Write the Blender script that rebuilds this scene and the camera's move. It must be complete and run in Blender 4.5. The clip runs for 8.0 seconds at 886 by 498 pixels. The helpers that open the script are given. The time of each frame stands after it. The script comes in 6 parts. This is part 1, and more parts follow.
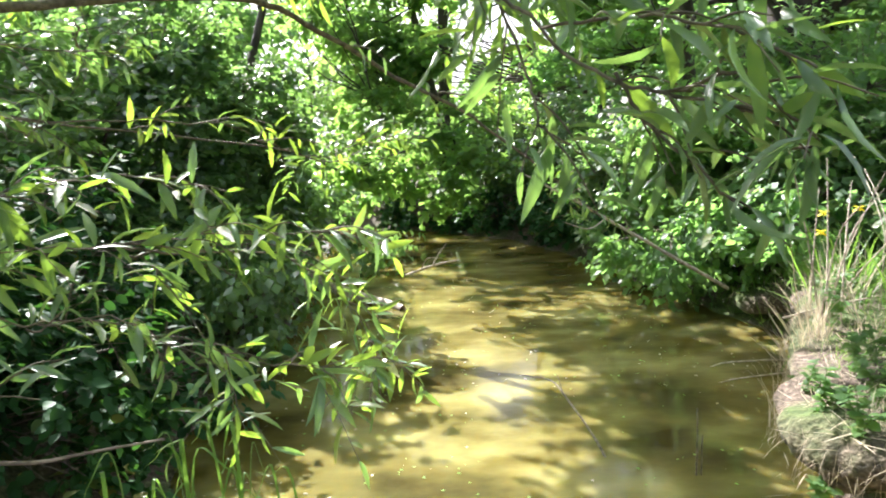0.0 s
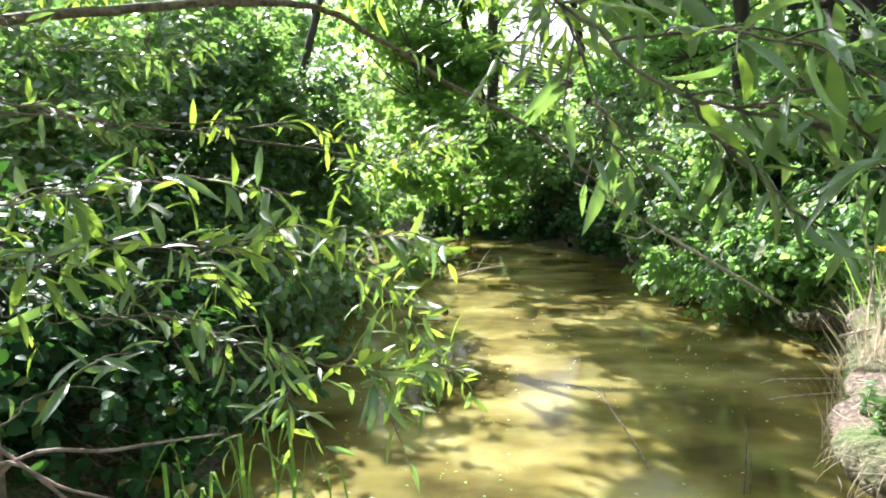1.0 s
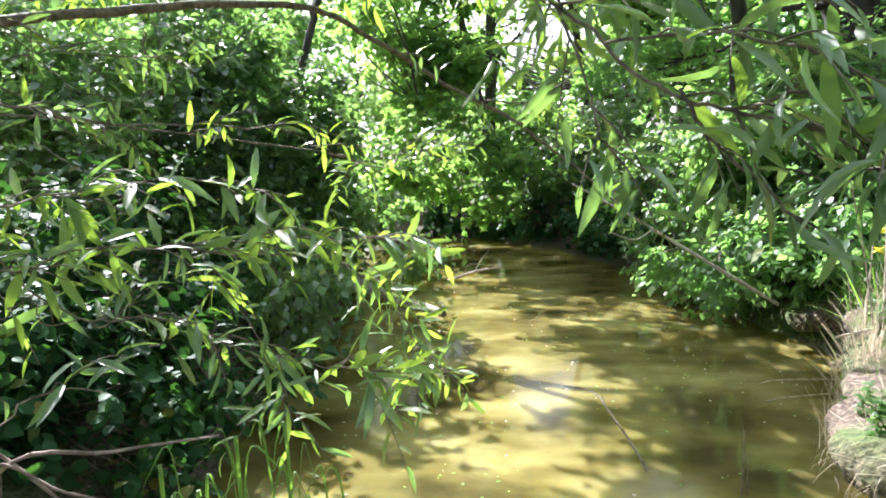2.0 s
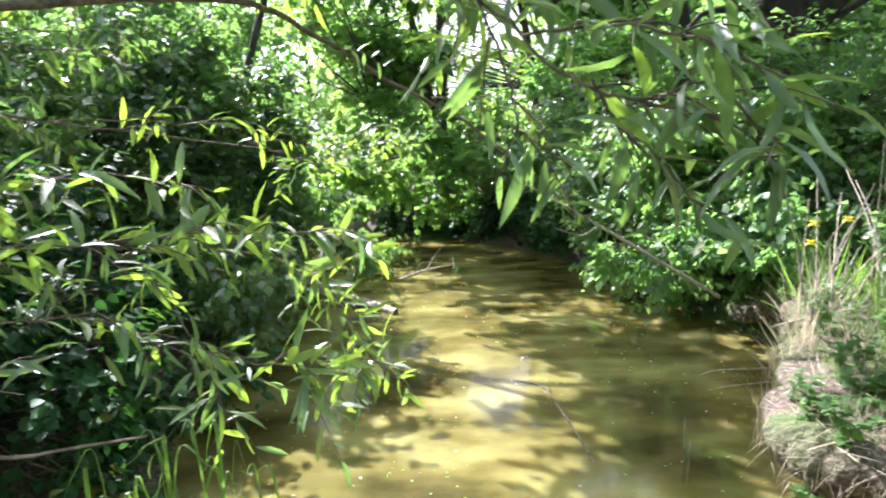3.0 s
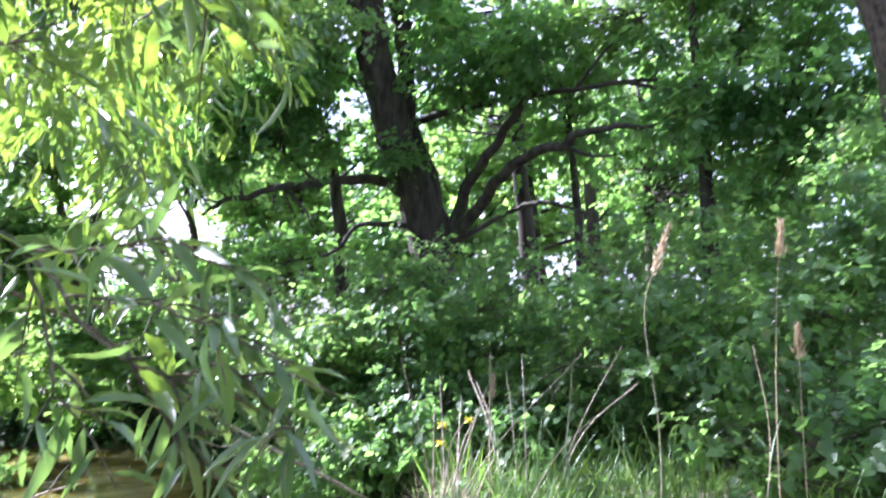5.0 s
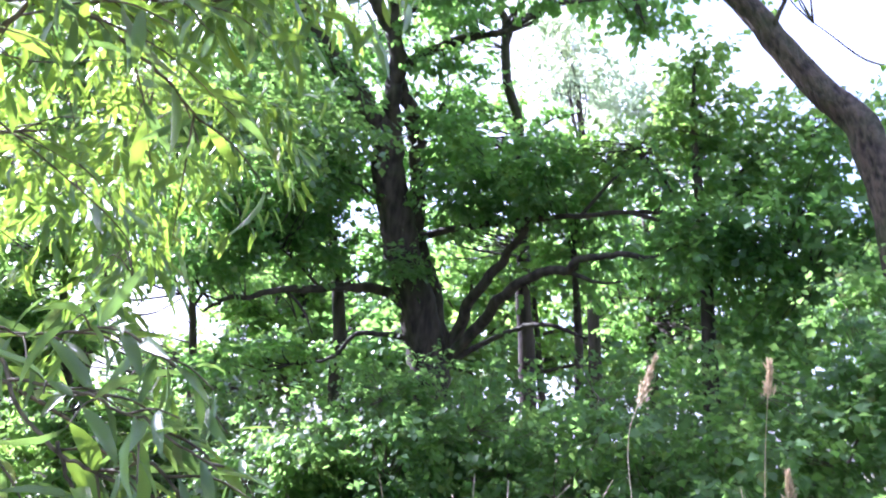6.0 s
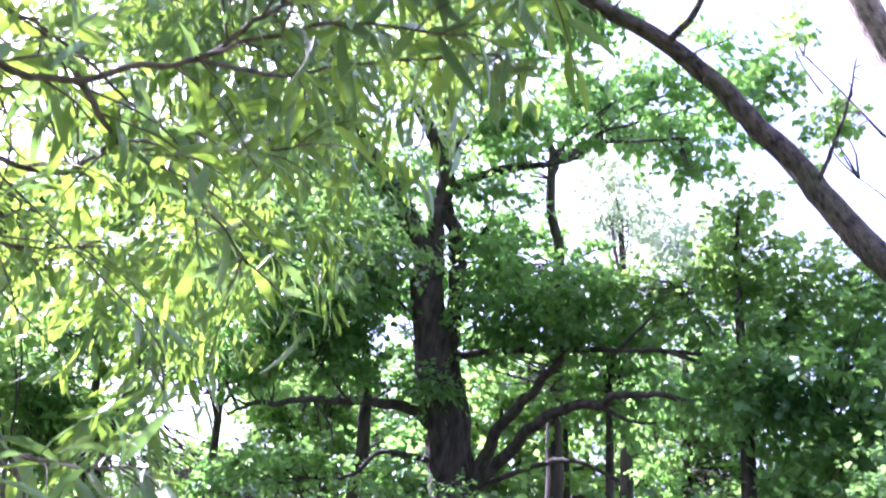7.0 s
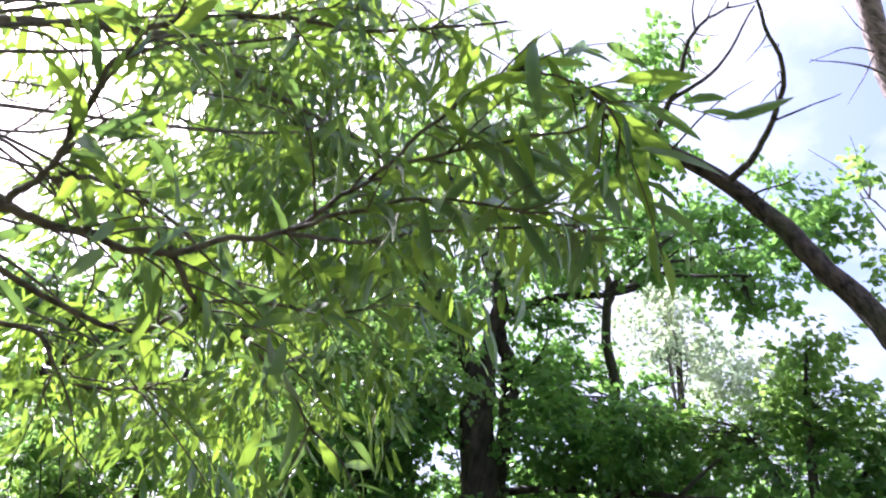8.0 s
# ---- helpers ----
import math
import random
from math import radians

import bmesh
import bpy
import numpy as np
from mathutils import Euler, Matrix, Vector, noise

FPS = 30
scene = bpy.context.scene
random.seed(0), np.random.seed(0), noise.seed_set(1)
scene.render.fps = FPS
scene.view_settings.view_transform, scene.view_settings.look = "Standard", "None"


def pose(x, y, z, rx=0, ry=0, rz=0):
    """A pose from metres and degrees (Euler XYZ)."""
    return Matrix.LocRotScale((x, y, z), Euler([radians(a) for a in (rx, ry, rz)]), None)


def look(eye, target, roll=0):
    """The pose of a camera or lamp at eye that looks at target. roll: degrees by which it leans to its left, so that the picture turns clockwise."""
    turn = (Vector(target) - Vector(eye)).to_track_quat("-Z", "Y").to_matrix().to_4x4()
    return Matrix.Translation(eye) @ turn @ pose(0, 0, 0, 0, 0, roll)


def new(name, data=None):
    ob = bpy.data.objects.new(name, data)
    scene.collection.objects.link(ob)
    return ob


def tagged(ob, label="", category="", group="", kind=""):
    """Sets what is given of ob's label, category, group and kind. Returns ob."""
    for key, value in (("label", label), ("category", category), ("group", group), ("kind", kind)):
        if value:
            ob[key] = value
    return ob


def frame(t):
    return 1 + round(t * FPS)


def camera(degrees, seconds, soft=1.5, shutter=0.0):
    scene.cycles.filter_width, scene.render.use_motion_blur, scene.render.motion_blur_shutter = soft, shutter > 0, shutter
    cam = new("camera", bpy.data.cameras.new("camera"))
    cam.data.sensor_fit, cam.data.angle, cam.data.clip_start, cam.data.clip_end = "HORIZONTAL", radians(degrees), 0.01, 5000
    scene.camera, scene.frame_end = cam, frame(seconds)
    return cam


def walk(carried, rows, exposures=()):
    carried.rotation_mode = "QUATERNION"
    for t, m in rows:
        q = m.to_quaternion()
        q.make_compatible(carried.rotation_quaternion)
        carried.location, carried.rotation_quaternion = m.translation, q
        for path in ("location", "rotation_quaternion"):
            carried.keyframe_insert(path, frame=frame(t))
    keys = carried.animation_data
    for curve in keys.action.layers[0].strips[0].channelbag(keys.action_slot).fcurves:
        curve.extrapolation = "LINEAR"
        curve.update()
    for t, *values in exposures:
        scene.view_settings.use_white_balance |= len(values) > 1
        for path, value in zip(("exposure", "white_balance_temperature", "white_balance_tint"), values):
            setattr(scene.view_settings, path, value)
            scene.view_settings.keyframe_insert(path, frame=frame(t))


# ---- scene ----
cam = camera(65.5, 8.0, 1.9, 0.35)

# path
PATH = [
    (0, (0.058, 0.044, 1.731), (0.011, 2.019, 1.419), -2.7),
    (0.5, (0.036, 0.031, 1.735), (-0.1, 2.003, 1.432), -1.9),
    (1, (0.029, 0.03, 1.741), (-0.14, 2.001, 1.445), -1.6),
    (2.5, (0.042, 0.031, 1.741), (-0.109, 2.003, 1.449), -1.7),
    (3, (0.084, 0.028, 1.728), (0.048, 2.005, 1.43), -1.8),
    (3.5, (0.101, 0.007, 1.733), (0.283, 1.971, 1.402), -1.4),
    (4, (0.159, 0.015, 1.767), (0.69, 1.927, 1.52), -0.9),
    (4.5, (0.236, 0.007, 1.813), (0.967, 1.869, 1.77), -1.1),
    (5, (0.259, -0.033, 1.834), (1.119, 1.758, 2.063), -0.9),
    (5.2, (0.265, -0.049, 1.846), (1.154, 1.715, 2.158), -0.9),
    (6.3, (0.338, -0.079, 1.829), (1.084, 1.664, 2.468), 5.8),
    (6.5, (0.34, -0.095, 1.839), (1.049, 1.639, 2.54), 7.0),
    (7, (0.308, -0.106, 1.893), (0.939, 1.589, 2.747), 9.9),
    (7.5, (0.265, -0.101, 1.945), (0.764, 1.547, 2.961), 13.4),
    (8, (0.242, -0.102, 1.98), (0.619, 1.513, 3.098), 16.0),
]
EXPOSURE = [(0.0, 2.25, 6000, 14), (2.5, 2.23, 5700, 17), (3.5, 2.22, 5650, 18), (4.5, 2.34, 5300, 29), (5.2, 2.43, 5240, 31), (6.3, 2.5, 5130, 39), (7.0, 2.56, 5120, 45), (8.0, 1.71, 5500, 31)]
walk(cam, [(t, look(eye, target, roll)) for t, eye, target, roll in PATH], EXPOSURE)

# ---------------------------------------------------------------- light
world = bpy.data.worlds.new("sky")
scene.world = world
world.use_nodes = True
wn = world.node_tree.nodes
sky = wn.new("ShaderNodeTexSky")
sky.sky_type = "NISHITA"
sky.sun_disc = False
SUN_AZ, SUN_EL = -34.0, 41.0          # degrees: from +y towards +x, above the horizon
sky.sun_elevation = radians(SUN_EL)
sky.sun_rotation = radians(SUN_AZ)
sky.air_density, sky.dust_density = 1.0, 5.0
wn["Background"].inputs["Strength"].default_value = 0.13
wl = world.node_tree.links.new
where = wn.new("ShaderNodeTexCoord")
squash = wn.new("ShaderNodeMapping")
squash.inputs["Scale"].default_value = (1.0, 1.0, 1.8)
cloud = wn.new("ShaderNodeTexNoise")
cloud.inputs["Scale"].default_value, cloud.inputs["Detail"].default_value, cloud.inputs["Roughness"].default_value = 3.2, 7.0, 0.58
veil = wn.new("ShaderNodeValToRGB")
veil.color_ramp.elements[0].position, veil.color_ramp.elements[1].position = 0.38, 0.60
veil.color_ramp.elements[0].color = (0.12, 0.12, 0.12, 1)
over = wn.new("ShaderNodeMix")
over.data_type = "RGBA"
over.inputs[7].default_value = (3.2, 3.25, 3.35, 1)
wl(where.outputs["Generated"], squash.inputs[0])
wl(squash.outputs[0], cloud.inputs["Vector"])
wl(cloud.outputs["Fac"], veil.inputs[0])
wl(veil.outputs[0], over.inputs[0])
wl(sky.outputs[0], over.inputs[6])
wl(over.outputs[2], wn["Background"].inputs["Color"])
sun_data = bpy.data.lights.new("sun", "SUN")
sun_data.energy, sun_data.angle, sun_data.color = 5.0, radians(0.5), (1.0, 0.95, 0.86)
sun = new("sun", sun_data)
toward = Vector((math.sin(radians(SUN_AZ)) * math.cos(radians(SUN_EL)),
                 math.cos(radians(SUN_AZ)) * math.cos(radians(SUN_EL)), math.sin(radians(SUN_EL))))
sun.matrix_world = look(toward * 60, (0, 0, 0))

# ---------------------------------------------------------------- materials


def material(name):
    m = bpy.data.materials.new(name)
    m.use_nodes = True
    n = m.node_tree.nodes
    n.clear()
    out = n.new("ShaderNodeOutputMaterial")
    return m, n, m.node_tree.links.new, out


def noise_node(n, link, scale, detail=4.0, stretch=None):
    tc = n.new("ShaderNodeTexCoord")
    t = n.new("ShaderNodeTexNoise")
    t.inputs["Scale"].default_value, t.inputs["Detail"].default_value = scale, detail
    if stretch:
        mp = n.new("ShaderNodeMapping")
        mp.inputs["Scale"].default_value = stretch
        link(tc.outputs["Object"], mp.inputs[0])
        link(mp.outputs[0], t.inputs["Vector"])
    else:
        link(tc.outputs["Object"], t.inputs["Vector"])
    return t


def ramp(n, link, source, stops):
    r = n.new("ShaderNodeValToRGB")
    e = r.color_ramp.elements
    while len(e) < len(stops):
        e.new(0.5)
    for el, (p, c) in zip(e, stops):
        el.position, el.color = p, (*c, 1)
    link(source, r.inputs[0])
    return r


def leaf_material(name, dark, light, through_col, by_object=False, share=0.42, rough=0.38, spec=0.5, coat=0.0):
    m, n, link, out = material(name)
    if by_object:
        rnd = n.new("ShaderNodeObjectInfo").outputs["Random"]
    else:
        rnd = n.new("ShaderNodeNewGeometry").outputs["Random Per Island"]
    col = ramp(n, link, rnd, [(0.0, dark), (0.6, light), (0.93, [min(1, c * 1.25) for c in light]), (1.0, (0.20, 0.17, 0.05))])
    big = noise_node(n, link, 1.3, 2)
    small = noise_node(n, link, 60, 2)
    tone = n.new("ShaderNodeMix")
    tone.data_type, tone.blend_type = "RGBA", "MULTIPLY"
    tone.inputs[0].default_value = 1.0
    tw = ramp(n, link, big.outputs["Fac"], [(0.3, (0.72, 0.78, 0.75)), (0.7, (1.15, 1.08, 0.9))])
    link(col.outputs[0], tone.inputs[6])
    link(tw.outputs[0], tone.inputs[7])
    p = n.new("ShaderNodeBsdfPrincipled")
    p.inputs["Roughness"].default_value = rough
    p.inputs["Specular IOR Level"].default_value = spec
    p.inputs["Coat Weight"].default_value, p.inputs["Coat Roughness"].default_value = coat, 0.22
    link(tone.outputs[2], p.inputs["Base Color"])
    b = n.new("ShaderNodeBump")
    b.inputs["Strength"].default_value, b.inputs["Distance"].default_value = 0.25, 0.004
    link(small.outputs["Fac"], b.inputs["Height"])
    link(b.outputs[0], p.inputs["Normal"])
    t = n.new("ShaderNodeBsdfTranslucent")
    tt = n.new("ShaderNodeMix")
    tt.data_type, tt.blend_type = "RGBA", "MULTIPLY"
    tt.inputs[0].default_value = 1.0
    tt.inputs[6].default_value = (*through_col, 1)
    link(tw.outputs[0], tt.inputs[7])
    link(tt.outputs[2], t.inputs["Color"])
    mix = n.new("ShaderNodeMixShader")
    mix.inputs[0].default_value = share
    link(p.outputs[0], mix.inputs[1])
    link(t.outputs[0], mix.inputs[2])
    link(mix.outputs[0], out.inputs[0])
    return m


def bark_material(name, dark, light, scale=9.0, stretch=(1, 1, 0.22), moss=0.0, depth=0.02):
    m, n, link, out = material(name)
    grain = noise_node(n, link, scale, 6, stretch)
    patch = noise_node(n, link, 1.7, 3)
    c = ramp(n, link, grain.outputs["Fac"], [(0.32, dark), (0.62, light)])
    mix = n.new("ShaderNodeMix")
    mix.data_type = "RGBA"
    mr = ramp(n, link, patch.outputs["Fac"], [(0.5, (0, 0, 0)), (0.72, (moss, moss, moss))])
    link(mr.outputs[0], mix.inputs[0])
    link(c.outputs[0], mix.inputs[6])
    mix.inputs[7].default_value = (0.07, 0.09, 0.03, 1)
    p = n.new("ShaderNodeBsdfPrincipled")
    p.inputs["Roughness"].default_value = 0.85
    link(mix.outputs[2], p.inputs["Base Color"])
    b = n.new("ShaderNodeBump")
    b.inputs["Strength"].default_value, b.inputs["Distance"].default_value = 0.9, depth
    link(grain.outputs["Fac"], b.inputs["Height"])
    link(b.outputs[0], p.inputs["Normal"])
    link(p.outputs[0], out.inputs[0])
    return m


def ground_material():
    m, n, link, out = material("bank_soil")
    a = noise_node(n, link, 2.2, 6)
    f = noise_node(n, link, 38, 5)
    c1 = ramp(n, link, f.outputs["Fac"], [(0.3, (0.035, 0.025, 0.017)), (0.55, (0.11, 0.08, 0.06)), (0.75, (0.27, 0.205, 0.16))])
    c2 = ramp(n, link, f.outputs["Fac"], [(0.3, (0.03, 0.05, 0.012)), (0.7, (0.10, 0.13, 0.04))])
    k = ramp(n, link, a.outputs["Fac"], [(0.42, (0, 0, 0)), (0.62, (1, 1, 1))])
    mix = n.new("ShaderNodeMix")
    mix.data_type = "RGBA"
    link(k.outputs[0], mix.inputs[0])
    link(c1.outputs[0], mix.inputs[6])
    link(c2.outputs[0], mix.inputs[7])
    p = n.new("ShaderNodeBsdfPrincipled")
    p.inputs["Roughness"].default_value = 0.95
    link(mix.outputs[2], p.inputs["Base Color"])
    b = n.new("ShaderNodeBump")
    b.inputs["Strength"].default_value, b.inputs["Distance"].default_value = 0.8, 0.03
    link(f.outputs["Fac"], b.inputs["Height"])
    link(b.outputs[0], p.inputs["Normal"])
    link(p.outputs[0], out.inputs[0])
    return m


def water_material():
    """Silty stream water: light spreads in the suspended silt, some of the bed shows through, the surface mirrors."""
    m, n, link, out = material("silty_water")
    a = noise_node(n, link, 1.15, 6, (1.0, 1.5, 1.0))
    # strong dark-to-gold mottling: imitates sun and shade dapples in the silt colour
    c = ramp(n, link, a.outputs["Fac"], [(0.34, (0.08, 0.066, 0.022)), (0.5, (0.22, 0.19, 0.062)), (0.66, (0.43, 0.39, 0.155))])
    ripple = noise_node(n, link, 5.0, 4, (1.0, 2.0, 1.0))
    ripple.inputs["Roughness"].default_value = 0.62
    b = n.new("ShaderNodeBump")
    b.inputs["Strength"].default_value, b.inputs["Distance"].default_value = 0.10, 0.012
    link(ripple.outputs["Fac"], b.inputs["Height"])
    silt = n.new("ShaderNodeBsdfPrincipled")
    silt.inputs["Roughness"].default_value, silt.inputs["IOR"].default_value = 0.02, 1.33
    silt.inputs["Subsurface Weight"].default_value = 1.0
    silt.inputs["Subsurface Radius"].default_value = (1.0, 0.8, 0.35)
    silt.inputs["Subsurface Scale"].default_value = 0.08
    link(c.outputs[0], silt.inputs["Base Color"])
    link(b.outputs[0], silt.inputs["Normal"])
    clear = n.new("ShaderNodeBsdfTransparent")
    clear.inputs["Color"].default_value = (0.50, 0.40, 0.14, 1)
    body = n.new("ShaderNodeMixShader")
    body.inputs[0].default_value = 0.36
    link(silt.outputs[0], body.inputs[1])
    link(clear.outputs[0], body.inputs[2])
    link(body.outputs[0], out.inputs[0])
    return m


WILLOW_LOOK = ((0.048, 0.10, 0.058), (0.112, 0.19, 0.118), (0.43, 0.66, 0.065))
WILLOW = leaf_material("willow_leaf", (0.062, 0.118, 0.08), (0.13, 0.212, 0.14), (0.30, 0.52, 0.10), by_object=True, share=0.30, rough=0.34, spec=0.8, coat=0.65)
WILLOW_MASS = leaf_material("willow_leaf_mass", *WILLOW_LOOK, share=0.37, rough=0.36, spec=0.7, coat=0.4)
SHRUB = leaf_material("shrub_leaf", (0.036, 0.08, 0.04), (0.082, 0.155, 0.07), (0.28, 0.50, 0.11), share=0.44, rough=0.28, spec=0.8, coat=0.5)
HEDGE = leaf_material("hedge_leaf", (0.044, 0.092, 0.046), (0.097, 0.175, 0.082), (0.33, 0.58, 0.15), share=0.54, rough=0.46, spec=0.5)
BRIGHT = leaf_material("maple_leaf", (0.05, 0.13, 0.045), (0.105, 0.22, 0.08), (0.35, 0.57, 0.13), share=0.60, rough=0.42)
OAK = leaf_material("oak_leaf", (0.045, 0.108, 0.05), (0.10, 0.198, 0.09), (0.32, 0.60, 0.13), share=0.52, rough=0.38, spec=0.6)
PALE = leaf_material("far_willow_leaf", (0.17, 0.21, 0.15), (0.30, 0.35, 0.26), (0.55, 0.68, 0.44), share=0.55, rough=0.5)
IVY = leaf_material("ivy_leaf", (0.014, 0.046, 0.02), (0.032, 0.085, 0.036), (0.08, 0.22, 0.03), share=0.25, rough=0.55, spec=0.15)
GRASS = leaf_material("green_grass", (0.045, 0.105, 0.025), (0.105, 0.19, 0.05), (0.28, 0.50, 0.07), share=0.40, rough=0.4)
STRAW = leaf_material("dry_grass", (0.36, 0.30, 0.25), (0.66, 0.57, 0.49), (0.56, 0.47, 0.38), share=0.36, rough=0.6)
REED_LEAF = leaf_material("reed_blade", (0.06, 0.11, 0.06), (0.12, 0.19, 0.11), (0.30, 0.45, 0.14), share=0.35, rough=0.4)
PLUME = leaf_material("reed_plume", (0.40, 0.33, 0.27), (0.66, 0.56, 0.47), (0.55, 0.46, 0.36), share=0.45, rough=0.8, spec=0.1)
PETAL = leaf_material("yellow_petal", (0.65, 0.5, 0.02), (0.8, 0.65, 0.03), (0.8, 0.7, 0.05), share=0.35, rough=0.5)
BARK_OAK = bark_material("oak_bark", (0.014, 0.011, 0.009), (0.075, 0.057, 0.046), moss=0.4)
BARK_ROUGH = bark_material("furrowed_bark", (0.008, 0.006, 0.005), (0.105, 0.078, 0.06), scale=24, stretch=(0.3, 1, 0.4), moss=0.5, depth=0.05)
BARK_PALE = bark_material("pale_bark", (0.06, 0.045, 0.038), (0.30, 0.235, 0.20), scale=20, stretch=(0.3, 1, 0.4), moss=0.1, depth=0.05)
BARK_TWIG = bark_material("willow_bark", (0.055, 0.045, 0.034), (0.20, 0.16, 0.12), scale=40, stretch=(1, 1, 1), depth=0.002)
DEADWOOD = bark_material("bleached_wood", (0.22, 0.17, 0.13), (0.55, 0.46, 0.38), scale=30, stretch=(1, 1, 1), depth=0.003)
STICK = bark_material("weathered_stick", (0.14, 0.10, 0.085), (0.34, 0.26, 0.22), scale=40, stretch=(1, 1, 1), depth=0.002)
SOIL = ground_material()
WATER = water_material()

# ---------------------------------------------------------------- geometry helpers
UP = np.array([0.0, 0.0, 1.0])


def mesh_object(name, verts, faces, mat, smooth=False, parent=None, label=""):
    verts, faces = np.asarray(verts, np.float32), np.asarray(faces, np.int32)
    k = faces.shape[1]
    me = bpy.data.meshes.new(name)
    me.vertices.add(len(verts))
    me.vertices.foreach_set("co", verts.ravel())
    me.loops.add(faces.size)
    me.loops.foreach_set("vertex_index", faces.ravel())
    me.polygons.add(len(faces))
    me.polygons.foreach_set("loop_start", np.arange(0, faces.size, k, dtype=np.int32))
    if smooth:
        me.polygons.foreach_set("use_smooth", np.ones(len(faces), bool))
    me.materials.append(mat)
    me.update(calc_edges=True)
    ob = new(name, me)
    if parent is not None:
        ob.parent = parent
        ob.matrix_parent_inverse = parent.matrix_basis.inverted()
    if label:
        tagged(ob, label)
    return ob


def thing(name, place, label, category, group="", kind=""):
    ob = new(name)
    ob.empty_display_size = 0.1
    ob.matrix_basis = Matrix.Translation(place)
    return tagged(ob, label, category, group, kind)


def unit(v):
    return v / np.maximum(np.linalg.norm(v, axis=-1, keepdims=True), 1e-9)


def leaf_shape(stations, half, fold=0.25, sag=0.2):
    """A leaf of length 1 along x, in triangles: midrib, and two sides folded up along it."""
    n = len(stations)
    mid = [(x, 0, -sag * x * x) for x in stations]
    verts, left, right = list(mid), {}, {}
    for i in range(1, n - 1):
        for side, store in ((1, left), (-1, right)):
            store[i] = len(verts)
            verts.append((stations[i], side * half[i], fold * half[i] - sag * stations[i] ** 2))
    tris = []
    for side, store in ((1, left), (-1, right)):
        for i in range(n - 1):
            a, b, c, d = i, i + 1, store.get(i + 1), store.get(i)
            some = [(a, b, c)] if c is not None else []
            if d is not None:
                some.append((a, c, d) if c is not None else (a, b, d))
            tris += [t if side > 0 else t[::-1] for t in some]
    return np.array(verts), np.array(tris)


WILLOW_SHAPE = leaf_shape((0, 0.2, 0.5, 0.8, 1), (0, 0.075, 0.105, 0.065, 0), 0.35, 0.22)
WILLOW_CHEAP = leaf_shape((0, 0.42, 1), (0, 0.11, 0), 0.35, 0.18)
ROUND_SHAPE = leaf_shape((0, 0.25, 0.65, 1), (0, 0.34, 0.3, 0), 0.2, 0.2)
FAR_SHAPE = (np.array([(0, 0, 0), (0.45, 0.4, 0.1), (0.45, -0.4, 0.1), (1, 0, -0.12)], float), np.array([(0, 3, 1), (0, 2, 3)]))
ROUND_CHEAP = leaf_shape((0, 0.45, 1), (0, 0.4, 0), 0.25, 0.15)
OAK_CHEAP = leaf_shape((0, 0.62, 1), (0, 0.36, 0), 0.25, 0.18)
OAK_SHAPE = leaf_shape((0, 0.32, 0.72, 1), (0, 0.2, 0.36, 0), 0.2, 0.2)
BLADE_SHAPE = leaf_shape((0, 0.3, 0.6, 0.85, 1), (0, 0.014, 0.012, 0.007, 0), 0.3, 0.35)


def leaves(shape, pos, way, face, size):
    """Many copies of a leaf: at pos, pointing along way, its upper side to face."""
    tv, tf = shape
    x = unit(way)
    y = unit(np.cross(face, x))
    z = np.cross(x, y)
    s = np.asarray(size)[:, None, None]
    v = (tv[None, :, 0:1] * x[:, None] + tv[None, :, 1:2] * y[:, None] + tv[None, :, 2:3] * z[:, None]) * s + pos[:, None]
    f = tf[None] + (np.arange(len(pos)) * len(tv))[:, None, None]
    return v.reshape(-1, 3), f.reshape(-1, 3)


def smooth_line(points, steps=6):
    """A Catmull-Rom line through rows of x, y, z, ..."""
    p = np.asarray(points, float)
    p = np.vstack([2 * p[0] - p[1], p, 2 * p[-1] - p[-2]])
    t = np.linspace(0, 1, steps, endpoint=False)[:, None]
    out = []
    for a, b, c, d in zip(p, p[1:], p[2:], p[3:]):
        out.append(0.5 * (2 * b + (c - a) * t + (2 * a - 5 * b + 4 * c - d) * t**2 + (3 * b - a - 3 * c + d) * t**3))
    return np.vstack([*out, p[-2:-1]])


def tube(line, radii, sides=8, rough=0.0, rng=None):
    """Verts and quads of a round limb along a line, closed at its thin end by its taper."""
    line = np.asarray(line, float)
    radii = np.broadcast_to(radii, len(line))
    tang = unit(np.gradient(line, axis=0))
    ref = np.array([0.3, 0.9, 0.2]) if abs(tang[0] @ UP) > 0.8 else UP
    a = unit(np.cross(tang, ref))
    b = np.cross(tang, a)
    ang = np.linspace(0, 2 * np.pi, sides, endpoint=False)
    r = radii[:, None] * np.ones(sides)
    if rough and rng is not None:
        r = r * (1 + rough * rng.normal(0, 1, (1, sides)) + 0.12 * rough * rng.normal(0, 1, r.shape))
    v = line[:, None] + r[..., None] * (np.cos(ang)[None, :, None] * a[:, None] + np.sin(ang)[None, :, None] * b[:, None])
    i, j = np.meshgrid(np.arange(len(line) - 1), np.arange(sides), indexing="ij")
    k = (j + 1) % sides
    f = np.stack([i * sides + j, i * sides + k, (i + 1) * sides + k, (i + 1) * sides + j], -1).reshape(-1, 4)
    cap = [[0, 3 * sides // 4, sides // 2, sides // 4]] if sides >= 4 else []
    return v.reshape(-1, 3), np.vstack([f, cap]) if cap else f


def joined(pieces):
    vs, fs, n = [], [], 0
    for v, f in pieces:
        vs.append(v)
        fs.append(f + n)
        n += len(v)
    return np.vstack(vs), np.vstack(fs)


